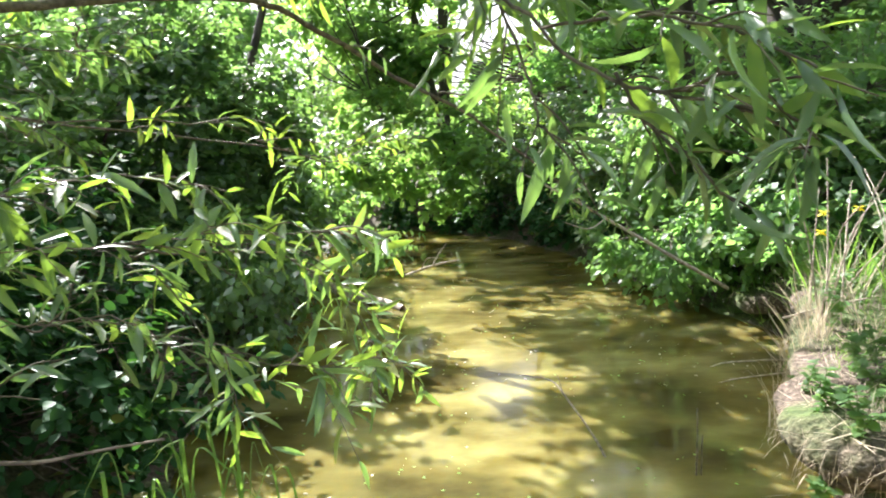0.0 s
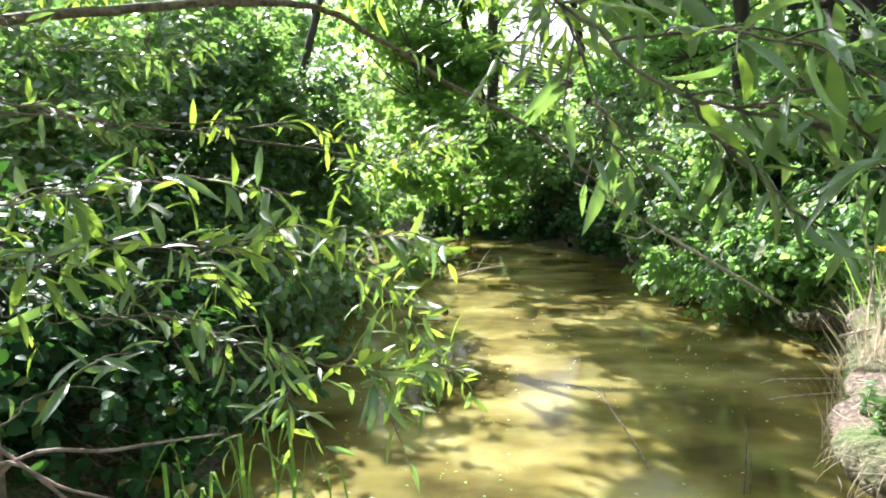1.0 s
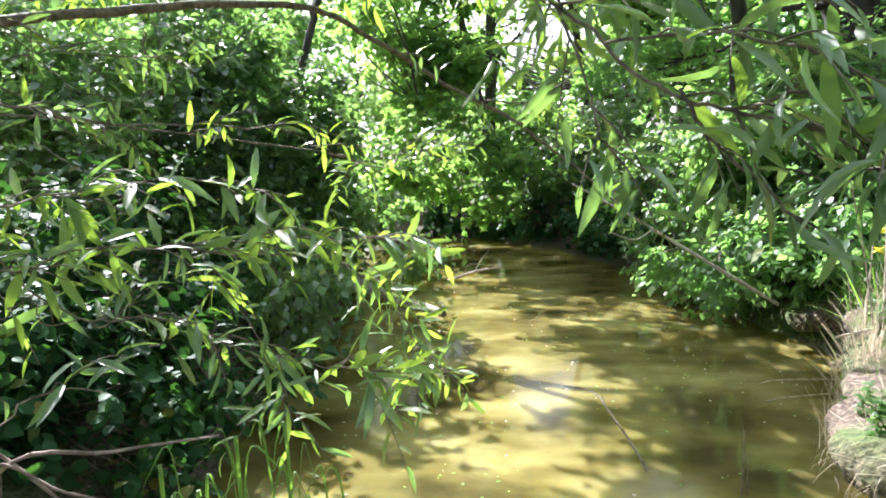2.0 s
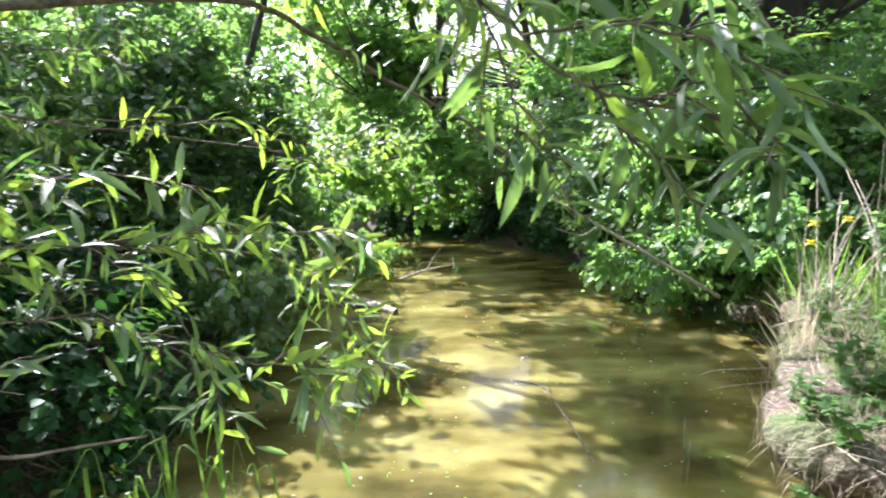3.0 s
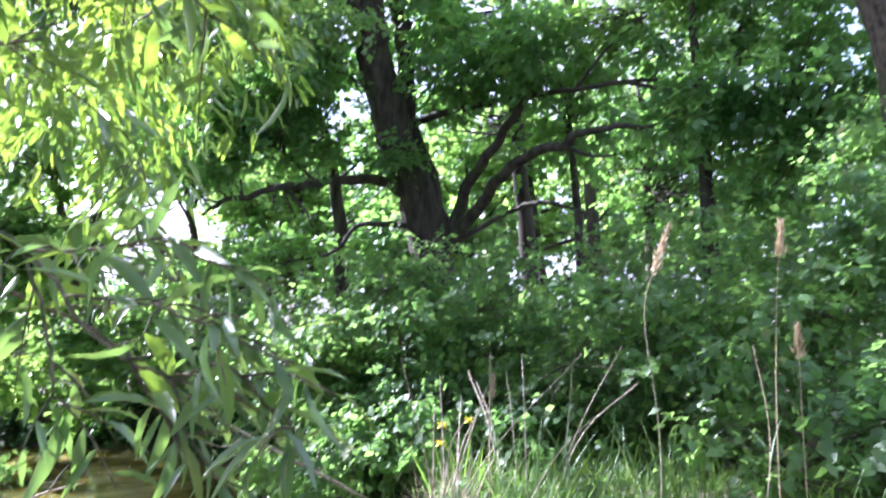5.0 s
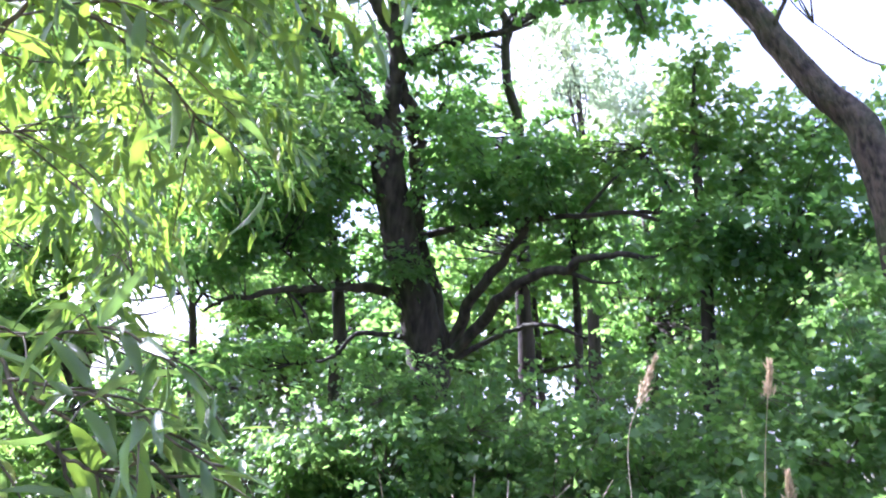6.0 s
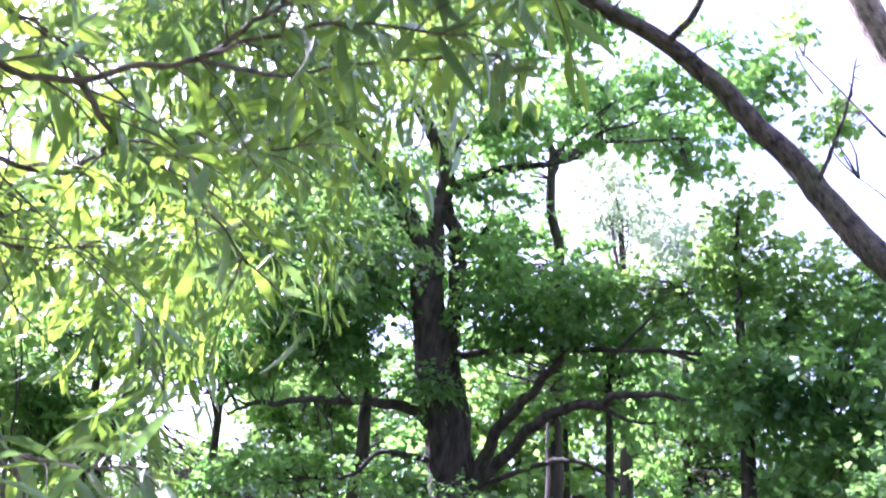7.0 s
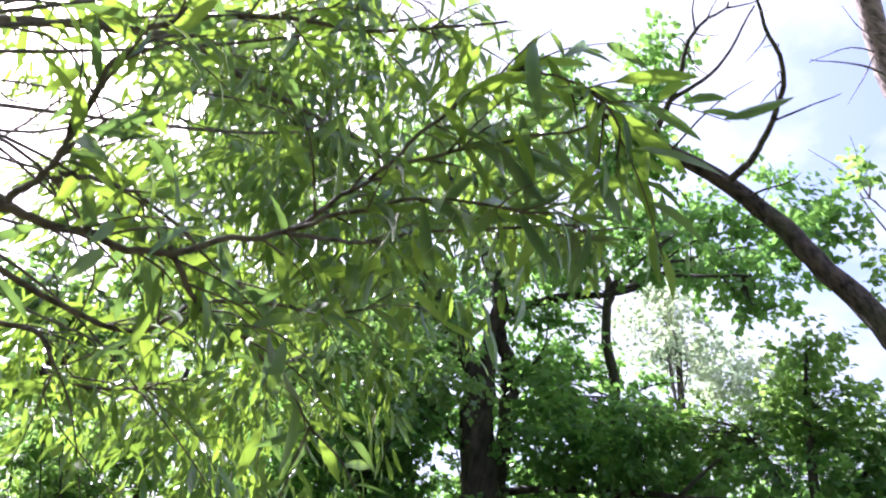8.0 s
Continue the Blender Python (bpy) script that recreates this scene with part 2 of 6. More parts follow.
def limb(name, points, r0, r1, mat, parent=None, sides=8, rough=0.0, seed=0, label="", power=1.0, gnarl=0.05):
    rng = np.random.default_rng(seed)
    line = smooth_line(points)
    if rough:
        wob = np.cumsum(rng.normal(0, gnarl * r0, line.shape), 0)
        line = line + wob - np.linspace(0, 1, len(line))[:, None] * wob[-1]
    r = r0 + (r1 - r0) * np.linspace(0, 1, len(line)) ** power
    v, f = tube(line, r, sides, rough, rng)
    return mesh_object(name, v, f, mat, True, parent, label)


def clump_points(blobs, count, rng, shell=2.4, gather=7, wide=0.36):
    """Centres of leaf clumps, gathered in boughs, in ellipsoids given as (x, y, z, rx, ry, rz), more of them near the outside."""
    b = np.array(blobs, float)
    vol = b[:, 3:].prod(1) ** 0.75
    boughs = max(len(b), count // gather)
    own = rng.choice(len(b), boughs, p=vol / vol.sum())
    out = unit(rng.normal(0, 1, (boughs, 3)))
    r = rng.random(boughs) ** (1 / shell) * (1 + 0.22 * rng.normal(0, 1, boughs))
    heart = b[own, :3] + out * r[:, None] * b[own, 3:]
    pick = rng.integers(0, boughs, count)
    reach = np.minimum(b[own[pick], 3:] * wide, 0.5)
    d = unit(rng.normal(0, 1, (count, 3)))
    return heart[pick] + d * reach * rng.random(count)[:, None] ** 0.5 * (1, 1, 0.6), unit(0.6 * out[pick] + 0.7 * d)


def clump_leaves(centres, out, per, spread, size, shape, rng, flat=0.6, droop=0.35, upward=0.9):
    """Each clump is a few small twigs that fan out from its centre, with leaves set alternately along them."""
    n = len(centres) * per
    twigs = max(2, per // 9)
    c, o = np.repeat(centres, per, 0), np.repeat(out, per, 0)
    spr = np.repeat(spread * rng.uniform(0.6, 1.4, len(centres)), per)[:, None]
    go = unit(rng.normal(0, 1, (len(centres), twigs, 3)) * (1, 1, flat) + 0.7 * out[:, None] - 0.5 * droop * UP)
    which = np.tile(np.arange(per) % twigs, len(centres))
    d = go[np.repeat(np.arange(len(centres)), per), which]
    along = rng.uniform(0.1, 1.0, n)[:, None]
    pos = c + d * along * spr * 2.0 - UP * (droop * 0.5 * spr * along**2) + rng.normal(0, 0.12, (n, 3)) * spr
    side = unit(np.cross(d, UP + rng.normal(0, 0.15, (n, 3)))) * rng.choice((-1, 1), n)[:, None]
    way = 0.7 * d + side * 0.8 + rng.normal(0, 0.3, (n, 3)) - droop * UP
    tilt = np.repeat(rng.normal(0, 0.45, (len(centres), 3)), per, 0)
    face = rng.normal(0, 0.36, (n, 3)) + tilt + upward * UP + 0.25 * o
    return leaves(shape, pos, way, face, size * rng.uniform(0.45, 1.35, n))


def shrub(name, base, blobs, clumps, per, spread, size, shape, mat, seed, label, category="shrub", stems=7, group="", bark=None,
          low=0.03, droop=0.35, flat=0.6, stem_r=0.022):
    rng = np.random.default_rng(seed)
    root = thing(name, base, label, category, group)
    centres, out = clump_points(blobs, clumps, rng)
    keep = centres[:, 2] > low
    centres, out = centres[keep], out[keep]
    v, f = clump_leaves(centres, out, per, spread, size, shape, rng, flat, droop)
    v[:, 2] = np.maximum(v[:, 2], low * 0.5)
    tagged(mesh_object("foliage", v, f, mat, False, root), kind="stuff")
    pieces, ends = [], []
    for k in range(stems):
        tip = centres[rng.integers(len(centres))]
        foot = np.array(base) + rng.normal(0, 0.18, 3) * (1, 1, 0)
        mid = foot + (tip - foot) * 0.5 + np.array([0, 0, 0.18 * np.linalg.norm(tip - foot)])
        line = smooth_line([foot - 0.05 * UP, mid, tip], 5)
        sv, sf = tube(line, np.linspace(stem_r, stem_r * 0.25, len(line)), 6)
        mesh_object("stem", sv, sf, bark or BARK_TWIG, True, root)
        ends.append(line)
    nodes = np.vstack(ends)
    for c in centres[:: max(1, len(centres) // 220)]:
        a = nodes[np.argmin(((nodes - c) ** 2).sum(1))]
        mid = (a + c) / 2 + rng.normal(0, 0.05, 3)
        pieces.append(tube(smooth_line([a, mid, c], 2), np.linspace(stem_r * 0.3, 0.002, 5), 3))
    tv, tf = joined(pieces)
    tagged(mesh_object("brushwood", tv, tf, bark or BARK_TWIG, True, root), kind="stuff")
    return root


def tree(name, trunk, r0, r1, limbs, blobs, clumps, per, spread, size, shape, leaf, bark, seed, label, group="", rough=0.06, droop=0.3, low=0.5, taper=0.8, twigs=130):
    """trunk: points; limbs: (points, r0, r1); blobs: the crown's masses."""
    rng = np.random.default_rng(seed)
    root = thing(name, trunk[0], label, "tree", group)
    limb("trunk", trunk, r0, r1, bark, root, 16, rough, seed, power=taper)
    nodes = [smooth_line(trunk)[6:]]
    for k, (pts, a, b) in enumerate(limbs):
        limb("limb", pts, 0.86 * a, 0.8 * b, bark, root, 8, 1.5 * rough, seed + k + 1, gnarl=0.16)
        nodes.append(smooth_line(pts)[2:])
    nodes = np.vstack(nodes)
    centres, out = clump_points(blobs, clumps, rng, gather=4, wide=0.45)
    keep = centres[:, 2] > low
    centres, out = centres[keep], out[keep]
    v, f = clump_leaves(centres, out, per, spread, size, shape, rng, 0.55, droop)
    tagged(mesh_object("crown", v, f, leaf, False, root), kind="stuff")
    pieces = []
    for c in centres[:: max(1, len(centres) // twigs)]:
        off = c - nodes
        a = nodes[np.argmin((off**2).sum(1) + 4 * np.maximum(0, 0.35 * np.hypot(off[:, 0], off[:, 1]) - off[:, 2]) ** 2)]
        far = np.linalg.norm(c - a)
        mid = (a + c) / 2 + rng.normal(0, 0.1 * far, 3) - 0.06 * far * UP
        pieces.append(tube(smooth_line([a, mid, c], 3), np.linspace(min(0.035, 0.012 + 0.006 * far) * min(1, 0.3 + 2.2 * r0), 0.003, 7), 4))
    tv, tf = joined([(v, f[f.max(1) < len(v)]) for v, f in pieces])
    tagged(mesh_object("brushwood", tv, tf, bark, True, root), kind="stuff")
    return root


# ---------------------------------------------------------------- ground and water
RIGHT = [(9.0, 0.3), (5.0, 1.0), (2.9, 1.6), (2.0, 1.95), (1.5, 2.28), (1.33, 2.58), (1.5, 3.1), (1.85, 3.85), (2.3, 4.6), (2.5, 5.3), (2.4, 6.5), (2.1, 8.0), (1.6, 10.0),
         (0.6, 12.0), (-1.5, 13.9), (-5.0, 15.0), (-12.0, 15.6)]
LEFT = [(-12.0, 13.0), (-6.0, 12.4), (-3.4, 10.8), (-2.1, 8.8), (-1.7, 7.0), (-1.6, 5.0), (-1.5, 3.4), (-1.15, 2.3), (-0.3, 1.75), (1.2, 1.15),
        (3.0, 0.2), (9.0, -1.2)]
STREAM = np.vstack([smooth_line([(*p, 0) for p in RIGHT], 5)[:, :2], smooth_line([(*p, 0) for p in LEFT], 5)[:, :2]])


def bank_distance(p):
    """Signed metres to the water's edge: negative in the stream."""
    a, b = STREAM, np.roll(STREAM, -1, 0)
    inside = np.zeros(len(p), bool)
    best = np.full(len(p), 1e9)
    for (ax, ay), (bx, by) in zip(a, b):
        dx, dy = bx - ax, by - ay
        t = np.clip(((p[:, 0] - ax) * dx + (p[:, 1] - ay) * dy) / (dx * dx + dy * dy + 1e-12), 0, 1)
        best = np.minimum(best, np.hypot(p[:, 0] - ax - t * dx, p[:, 1] - ay - t * dy))
        if ay != by:
            inside ^= ((ay > p[:, 1]) != (by > p[:, 1])) & (p[:, 0] < dx * (p[:, 1] - ay) / dy + ax)
    return np.where(inside, -best, best)


def lumps(p, scale, seed):
    return np.array([noise.noise((x * scale + seed, y * scale, seed * 0.7)) for x, y in p])


def ground_height(p, undercut=0.0):
    """Height of the land; undercut: metres by which the stream has eaten in under the turf of the steep bank."""
    p = np.atleast_2d(np.asarray(p, float))
    d = bank_distance(p) + 0.05 * lumps(p, 3.1, 3)
    steep = np.clip((p[:, 0] - 0.7) / 0.4, 0, 1) * np.clip((p[:, 1] - 1.5) / 0.4, 0, 1) * np.clip((7.0 - p[:, 1]) / 2.0, 0, 1)
    d = d - undercut * steep
    run = 0.75 - 0.57 * steep
    s = np.clip(d / run, 0, 1)
    bank = (0.42 + 0.16 * steep) * s * s * (3 - 2 * s)
    rise = 0.06 * np.clip(d - 0.5, 0, 8) + 0.012 * np.clip(d - 8, 0, 60)
    bed = -0.34 * np.clip(-d / 0.8, 0, 1) ** 0.7
    h = np.where(d > 0, bank + rise, bed)
    return h + 0.035 * lumps(p, 2.3, 9) + 0.03 * lumps(p, 6.0, 5)


def stretched_axis(lo, hi, fine, far):
    """Grid lines: every fine metres from lo to hi, then wider and wider out to far."""
    mid = np.arange(lo, hi + 1e-6, fine)
    step, out = fine, []
    x = 0.0
    while x < far:
        step *= 1.28
        x += step
        out.append(x)
    out = np.array(out)
    return np.concatenate([lo - out[::-1], mid, hi + out])


gx, gy = stretched_axis(-4, 6, 0.09, 900), stretched_axis(-1, 12, 0.09, 900)
GX, GY = np.meshgrid(gx, gy, indexing="ij")
flat_xy = np.stack([GX.ravel(), GY.ravel()], 1)
near = (np.abs(flat_xy[:, 0]) < 40) & (np.abs(flat_xy[:, 1]) < 60)
gz = np.full(len(flat_xy), 1.2)
gz[near] = ground_height(flat_xy[near], 0.26)
gi, gj = np.meshgrid(np.arange(len(gx) - 1), np.arange(len(gy) - 1), indexing="ij")
w = len(gy)
quads = np.stack([gi * w + gj, (gi + 1) * w + gj, (gi + 1) * w + gj + 1, gi * w + gj + 1], -1).reshape(-1, 4)
tagged(mesh_object("ground", np.column_stack([flat_xy, gz]), quads, SOIL, True),
       "brown soil banks with leaf litter and moss", "ground", kind="structure")

# turf that overhangs the undercut bank: a thick lip with a ragged, drooping edge
lip = smooth_line([(3.6, 1.42, 0), (2.9, 1.6, 0), (2.0, 1.95, 0), (1.5, 2.28, 0), (1.33, 2.58, 0), (1.5, 3.1, 0), (1.85, 3.85, 0), (2.3, 4.6, 0), (2.5, 5.3, 0), (2.45, 6.2, 0)], 16)[:, :2]
inward = unit(np.column_stack([np.gradient(lip[:, 1]), -np.gradient(lip[:, 0])]))
inward *= np.where(bank_distance(lip + 0.1 * inward) > 0, 1.0, -1.0)[:, None]
ragged = 0.09 * lumps(lip, 4.0, 21) + 0.05 * lumps(lip, 13.0, 22)
offsets = np.array([0.02, 0.0, 0.03, 0.1, 0.2, 0.32, 0.46, 0.6, 0.6, 0.4, 0.2, 0.08])
sink = np.array([0.17, 0.10, 0.05, 0.02, 0.0, -0.004, -0.004, 0.02, 0.3, 0.26, 0.22, 0.2])
rows = []
for k, (o, down) in enumerate(zip(offsets, sink)):
    xy = lip + inward * (o + 0.04 + ragged * (1 if o < 0.3 else 0))[:, None]
    top = np.maximum(ground_height(lip + inward * (max(o, 0.2) + 0.04)), 0.32)
    rows.append(np.column_stack([xy, top - down * (1 + 0.5 * lumps(lip, 6.0, 40)) + 0.035 * lumps(xy, 8.0, 30 + k // 3)]))
grid = np.stack(rows, 1)
nr, nc = grid.shape[:2]
quad = [(a * nc + b, (a + 1) * nc + b, (a + 1) * nc + (b + 1) % nc, a * nc + (b + 1) % nc) for a in range(nr - 1) for b in range(nc)]
tagged(mesh_object("bank_turf", grid.reshape(-1, 3), quad, SOIL, True), "overhanging lip of matted turf and soil on the undercut bank", "ground", kind="structure")

bm = bmesh.new()
bm.faces.new([bm.verts.new((x, y, 0.0)) for x, y in ((-13, -2.5), (10, -2.5), (10, 17), (-13, 17))])
me = bpy.data.meshes.new("water")
bm.to_mesh(me)
bm.free()
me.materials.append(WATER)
tagged(new("water", me), "shallow silty yellow-brown stream water in dappled sun, with dark and gold dapples painted in", "stream", kind="structure")


def floor_at(x, y):
    return float(ground_height([(x, y)])[0])


# ---------------------------------------------------------------- trees
tree("oak_tree", [(5.55, 10.95, 0.8), (5.52, 10.93, 2.0), (5.44, 10.91, 3.26), (5.07, 10.81, 4.18), (4.69, 10.68, 4.89), (4.37, 10.57, 5.62), (4.09, 10.39, 6.34), (3.88, 10.2, 6.91),
                  (3.53, 10.15, 7.22), (3.04, 10.05, 7.67), (2.62, 9.92, 8.06), (2.17, 9.76, 8.46), (1.75, 9.51, 8.9), (1.2, 9.2, 9.6)],
     0.37, 0.085,
     [([(5.75, 11.15, 0.8), (5.75, 11.1, 2.2), (5.65, 11.07, 3.41), (5.42, 11.02, 4.27), (5.1, 10.9, 5.23), (4.83, 10.66, 6.19), (4.54, 10.3, 6.98), (4.22, 9.97, 7.53), (3.78, 9.75, 7.99), (3.64, 9.49, 8.64), (3.46, 9.19, 9.29), (3.3, 9.0, 10.4)], 0.27, 0.12),
      ([(3.98, 10.3, 6.7), (3.76, 9.92, 7.51), (3.68, 9.65, 8.01), (3.44, 9.45, 8.43), (3.07, 9.32, 8.77), (2.61, 9.16, 9.14), (2.1, 8.9, 9.8)], 0.2, 0.1),
      ([(3.04, 10.05, 7.67), (2.54, 10.03, 7.5), (2.0, 10.03, 7.26), (1.49, 10.0, 7.03), (0.95, 10.02, 6.63), (0.37, 10.0, 6.23)], 0.085, 0.03),
      ([(2.62, 9.92, 8.06), (2.3, 9.7, 7.95), (1.9, 9.5, 8.1), (1.3, 9.3, 8.3)], 0.05, 0.02),
      ([(3.84, 9.72, 8.0), (4.26, 9.41, 8.24), (4.69, 9.0, 8.36), (5.19, 8.65, 8.49), (5.51, 8.13, 8.55), (5.66, 7.65, 8.65), (5.95, 7.18, 8.59)], 0.06, 0.022),
      ([(4.57, 10.17, 7.15), (4.73, 9.77, 7.53), (4.63, 9.43, 7.95), (4.35, 9.2, 8.29)], 0.035, 0.014),
      ([(4.9, 10.8, 4.1), (4.16, 10.81, 4.28), (3.69, 10.87, 4.22), (3.16, 10.92, 4.22), (2.65, 10.94, 4.15), (2.13, 10.97, 3.97), (1.71, 10.95, 3.85), (1.45, 10.92, 3.61)], 0.12, 0.03),
      ([(5.2, 10.9, 3.6), (4.89, 10.99, 3.63), (4.31, 10.99, 3.63), (3.94, 11.03, 3.53), (3.53, 11.11, 3.09), (2.94, 11.17, 2.98)], 0.085, 0.025),
      ([(2.65, 10.94, 4.15), (2.95, 10.83, 3.86), (3.13, 10.75, 3.47)], 0.035, 0.012),
      ([(3.3, 10.92, 4.2), (2.9, 10.85, 4.5), (2.5, 10.8, 4.75), (2.0, 10.8, 4.9)], 0.035, 0.012),
      ([(5.6, 10.9, 3.3), (5.71, 10.41, 4.11), (5.74, 9.94, 4.54), (5.85, 9.42, 4.87), (5.96, 9.02, 5.14), (6.1, 8.6, 5.6)], 0.13, 0.05),
      ([(5.6, 10.85, 3.3), (5.88, 10.0, 3.96), (5.93, 9.31, 4.25), (6.08, 8.67, 4.48), (6.22, 8.21, 4.48), (6.28, 7.86, 4.61), (6.45, 7.46, 4.62), (6.83, 7.03, 4.53)], 0.12, 0.045),
      ([(5.6, 10.8, 3.2), (5.88, 10.43, 3.48), (6.23, 9.73, 3.73), (6.43, 9.22, 3.82), (6.7, 8.83, 3.69), (6.89, 8.58, 3.58)], 0.07, 0.03),
      ([(6.22, 8.21, 4.48), (6.5, 7.9, 4.3), (6.8, 7.6, 4.3)], 0.045, 0.018),
      ([(4.9, 10.7, 5.4), (5.34, 9.75, 5.43), (5.63, 9.12, 5.43), (5.91, 8.48, 5.36), (6.26, 7.87, 5.29), (6.63, 7.32, 5.26), (6.97, 6.9, 5.18), (7.28, 6.4, 4.97)], 0.075, 0.025),
      ([(5.34, 9.75, 5.43), (5.3, 9.4, 5.9), (5.5, 8.9, 6.3), (5.9, 8.2, 6.4)], 0.045, 0.015),
      ([(6.26, 7.87, 5.29), (6.5, 7.3, 5.8), (6.9, 6.8, 6.2)], 0.04, 0.014),
      ([(6.63, 7.32, 5.26), (7.2, 6.6, 4.9), (7.6, 5.9, 4.5), (7.9, 5.4, 4.1)], 0.04, 0.014),
      ([(4.4, 10.57, 5.6), (3.9, 10.6, 5.9), (3.4, 10.5, 6.2), (2.8, 10.4, 6.5)], 0.05, 0.016),
      ([(3.07, 9.32, 8.77), (2.8, 8.4, 8.9), (2.7, 7.5, 9.0), (2.6, 6.6, 9.4)], 0.05, 0.014),
      ([(3.6, 9.5, 8.5), (3.7, 8.4, 8.5), (3.7, 7.4, 8.4), (3.5, 6.4, 8.7), (3.5, 5.2, 9.3)], 0.05, 0.014),
      ([(5.51, 8.13, 8.55), (5.2, 7.2, 8.3), (5.1, 6.2, 8.15), (5.3, 5.2, 7.9)], 0.03, 0.01),
      ([(2.17, 9.76, 8.46), (1.8, 9.0, 8.5), (1.4, 8.3, 8.6), (1.6, 7.5, 9.2)], 0.045, 0.014),
      ([(3.92, 9.63, 7.91), (4.25, 9.3, 8.22), (4.73, 8.98, 8.37), (5.17, 8.5, 8.34), (5.34, 7.85, 8.31), (5.37, 7.29, 8.26), (5.58, 6.61, 8.01), (5.88, 6.03, 7.84)], 0.075, 0.02),
      ([(5.34, 7.85, 8.31), (5.37, 7.39, 8.5), (5.5, 6.92, 8.41), (5.56, 6.36, 8.28), (5.77, 5.8, 8.17)], 0.045, 0.014),
      ([(5.09, 8.65, 8.37), (5.14, 8.06, 8.56), (5.25, 7.61, 8.68), (5.32, 7.13, 8.81)], 0.03, 0.01),
      ([(4.83, 7.78, 8.13), (4.93, 7.14, 8.31), (4.98, 6.56, 8.41), (5.1, 5.98, 8.27)], 0.04, 0.012)],
     [(2.72, 10.31, 6.88, 0.75, 0.6, 0.4), (3.24, 10.43, 6.34, 0.6, 0.5, 0.4), (2.66, 10.83, 5.7, 0.75, 0.5, 0.4), (2.05, 10.88, 4.88, 0.65, 0.5, 0.35), (2.99, 11.07, 4.75, 0.6, 0.5, 0.25),
      (1.6, 10.94, 4.5, 0.55, 0.5, 0.3), (3.5, 10.9, 5.0, 0.55, 0.5, 0.3), (2.6, 11.22, 3.1, 0.8, 0.5, 0.25), (4.07, 11.02, 3.2, 0.55, 0.45, 0.25), (1.91, 11.06, 2.87, 0.6, 0.5, 0.35), (4.37, 10.42, 4.62, 0.32, 0.25, 0.22),
      (5.1, 9.06, 6.4, 0.55, 0.55, 0.4), (5.77, 8.42, 6.25, 0.65, 0.6, 0.4), (5.94, 8.32, 5.7, 0.7, 0.6, 0.28), (5.23, 9.2, 5.8, 0.6, 0.5, 0.28),
      (7.39, 6.58, 5.58, 0.75, 0.7, 0.4), (7.69, 5.89, 5.61, 0.7, 0.6, 0.4), (7.13, 6.66, 4.75, 0.75, 0.7, 0.32), (7.58, 6.07, 4.3, 0.7, 0.6, 0.35), (7.9, 5.48, 4.63, 0.65, 0.6, 0.4), (7.93, 5.29, 3.76, 0.7, 0.6, 0.4),
      (7.54, 5.77, 3.34, 0.7, 0.6, 0.4), (4.16, 9.24, 8.4, 0.4, 0.35, 0.2), (4.53, 8.77, 8.8, 0.45, 0.4, 0.25), (3.79, 9.01, 8.95, 0.45, 0.4, 0.3), (5.89, 7.23, 8.62, 0.45, 0.4, 0.22), (6.13, 6.74, 8.57, 0.45, 0.4, 0.25),
      (6.48, 6.55, 8.1, 0.35, 0.3, 0.2), (4.97, 9.26, 8.0, 0.32, 0.3, 0.18), (1.2, 9.6, 8.3, 0.9, 0.7, 0.5), (0.6, 10.0, 6.6, 0.7, 0.6, 0.4), (1.5, 9.9, 7.4, 0.7, 0.6, 0.35),
      (2.3, 9.0, 9.6, 0.9, 0.7, 0.5), (3.4, 8.9, 10.4, 1.2, 0.9, 0.6), (5.2, 8.0, 9.3, 0.8, 0.7, 0.35),
      (2.4, 10.6, 5.9, 1.4, 0.7, 1.1), (1.2, 10.6, 5.4, 1.0, 0.7, 1.1), (3.4, 10.9, 9.0, 1.1, 0.5, 0.8), (4.9, 10.4, 7.9, 0.7, 0.4, 0.6), (1.34, 8.4, 8.45, 0.6, 0.5, 0.45), (1.3, 8.9, 7.5, 0.6, 0.5, 0.45), (1.6, 7.4, 9.4, 0.6, 0.5, 0.4), (2.73, 7.6, 8.78, 0.6, 0.5, 0.4), (2.63, 6.6, 9.41, 0.5, 0.5, 0.35),
      (3.54, 6.5, 8.79, 0.45, 0.4, 0.3), (3.5, 5.0, 9.4, 0.35, 0.3, 0.22), (5.0, 5.5, 8.06, 0.4, 0.35, 0.22), (5.51, 4.7, 7.6, 0.4, 0.35, 0.2), (5.08, 6.3, 8.08, 0.4, 0.35, 0.22), (3.81, 7.5, 8.25, 0.45, 0.4, 0.25), (4.82, 7.1, 8.1, 0.45, 0.4, 0.22), (3.1, 11.0, 7.3, 1.0, 0.6, 0.7), (4.6, 11.4, 5.4, 0.9, 0.5, 1.1),
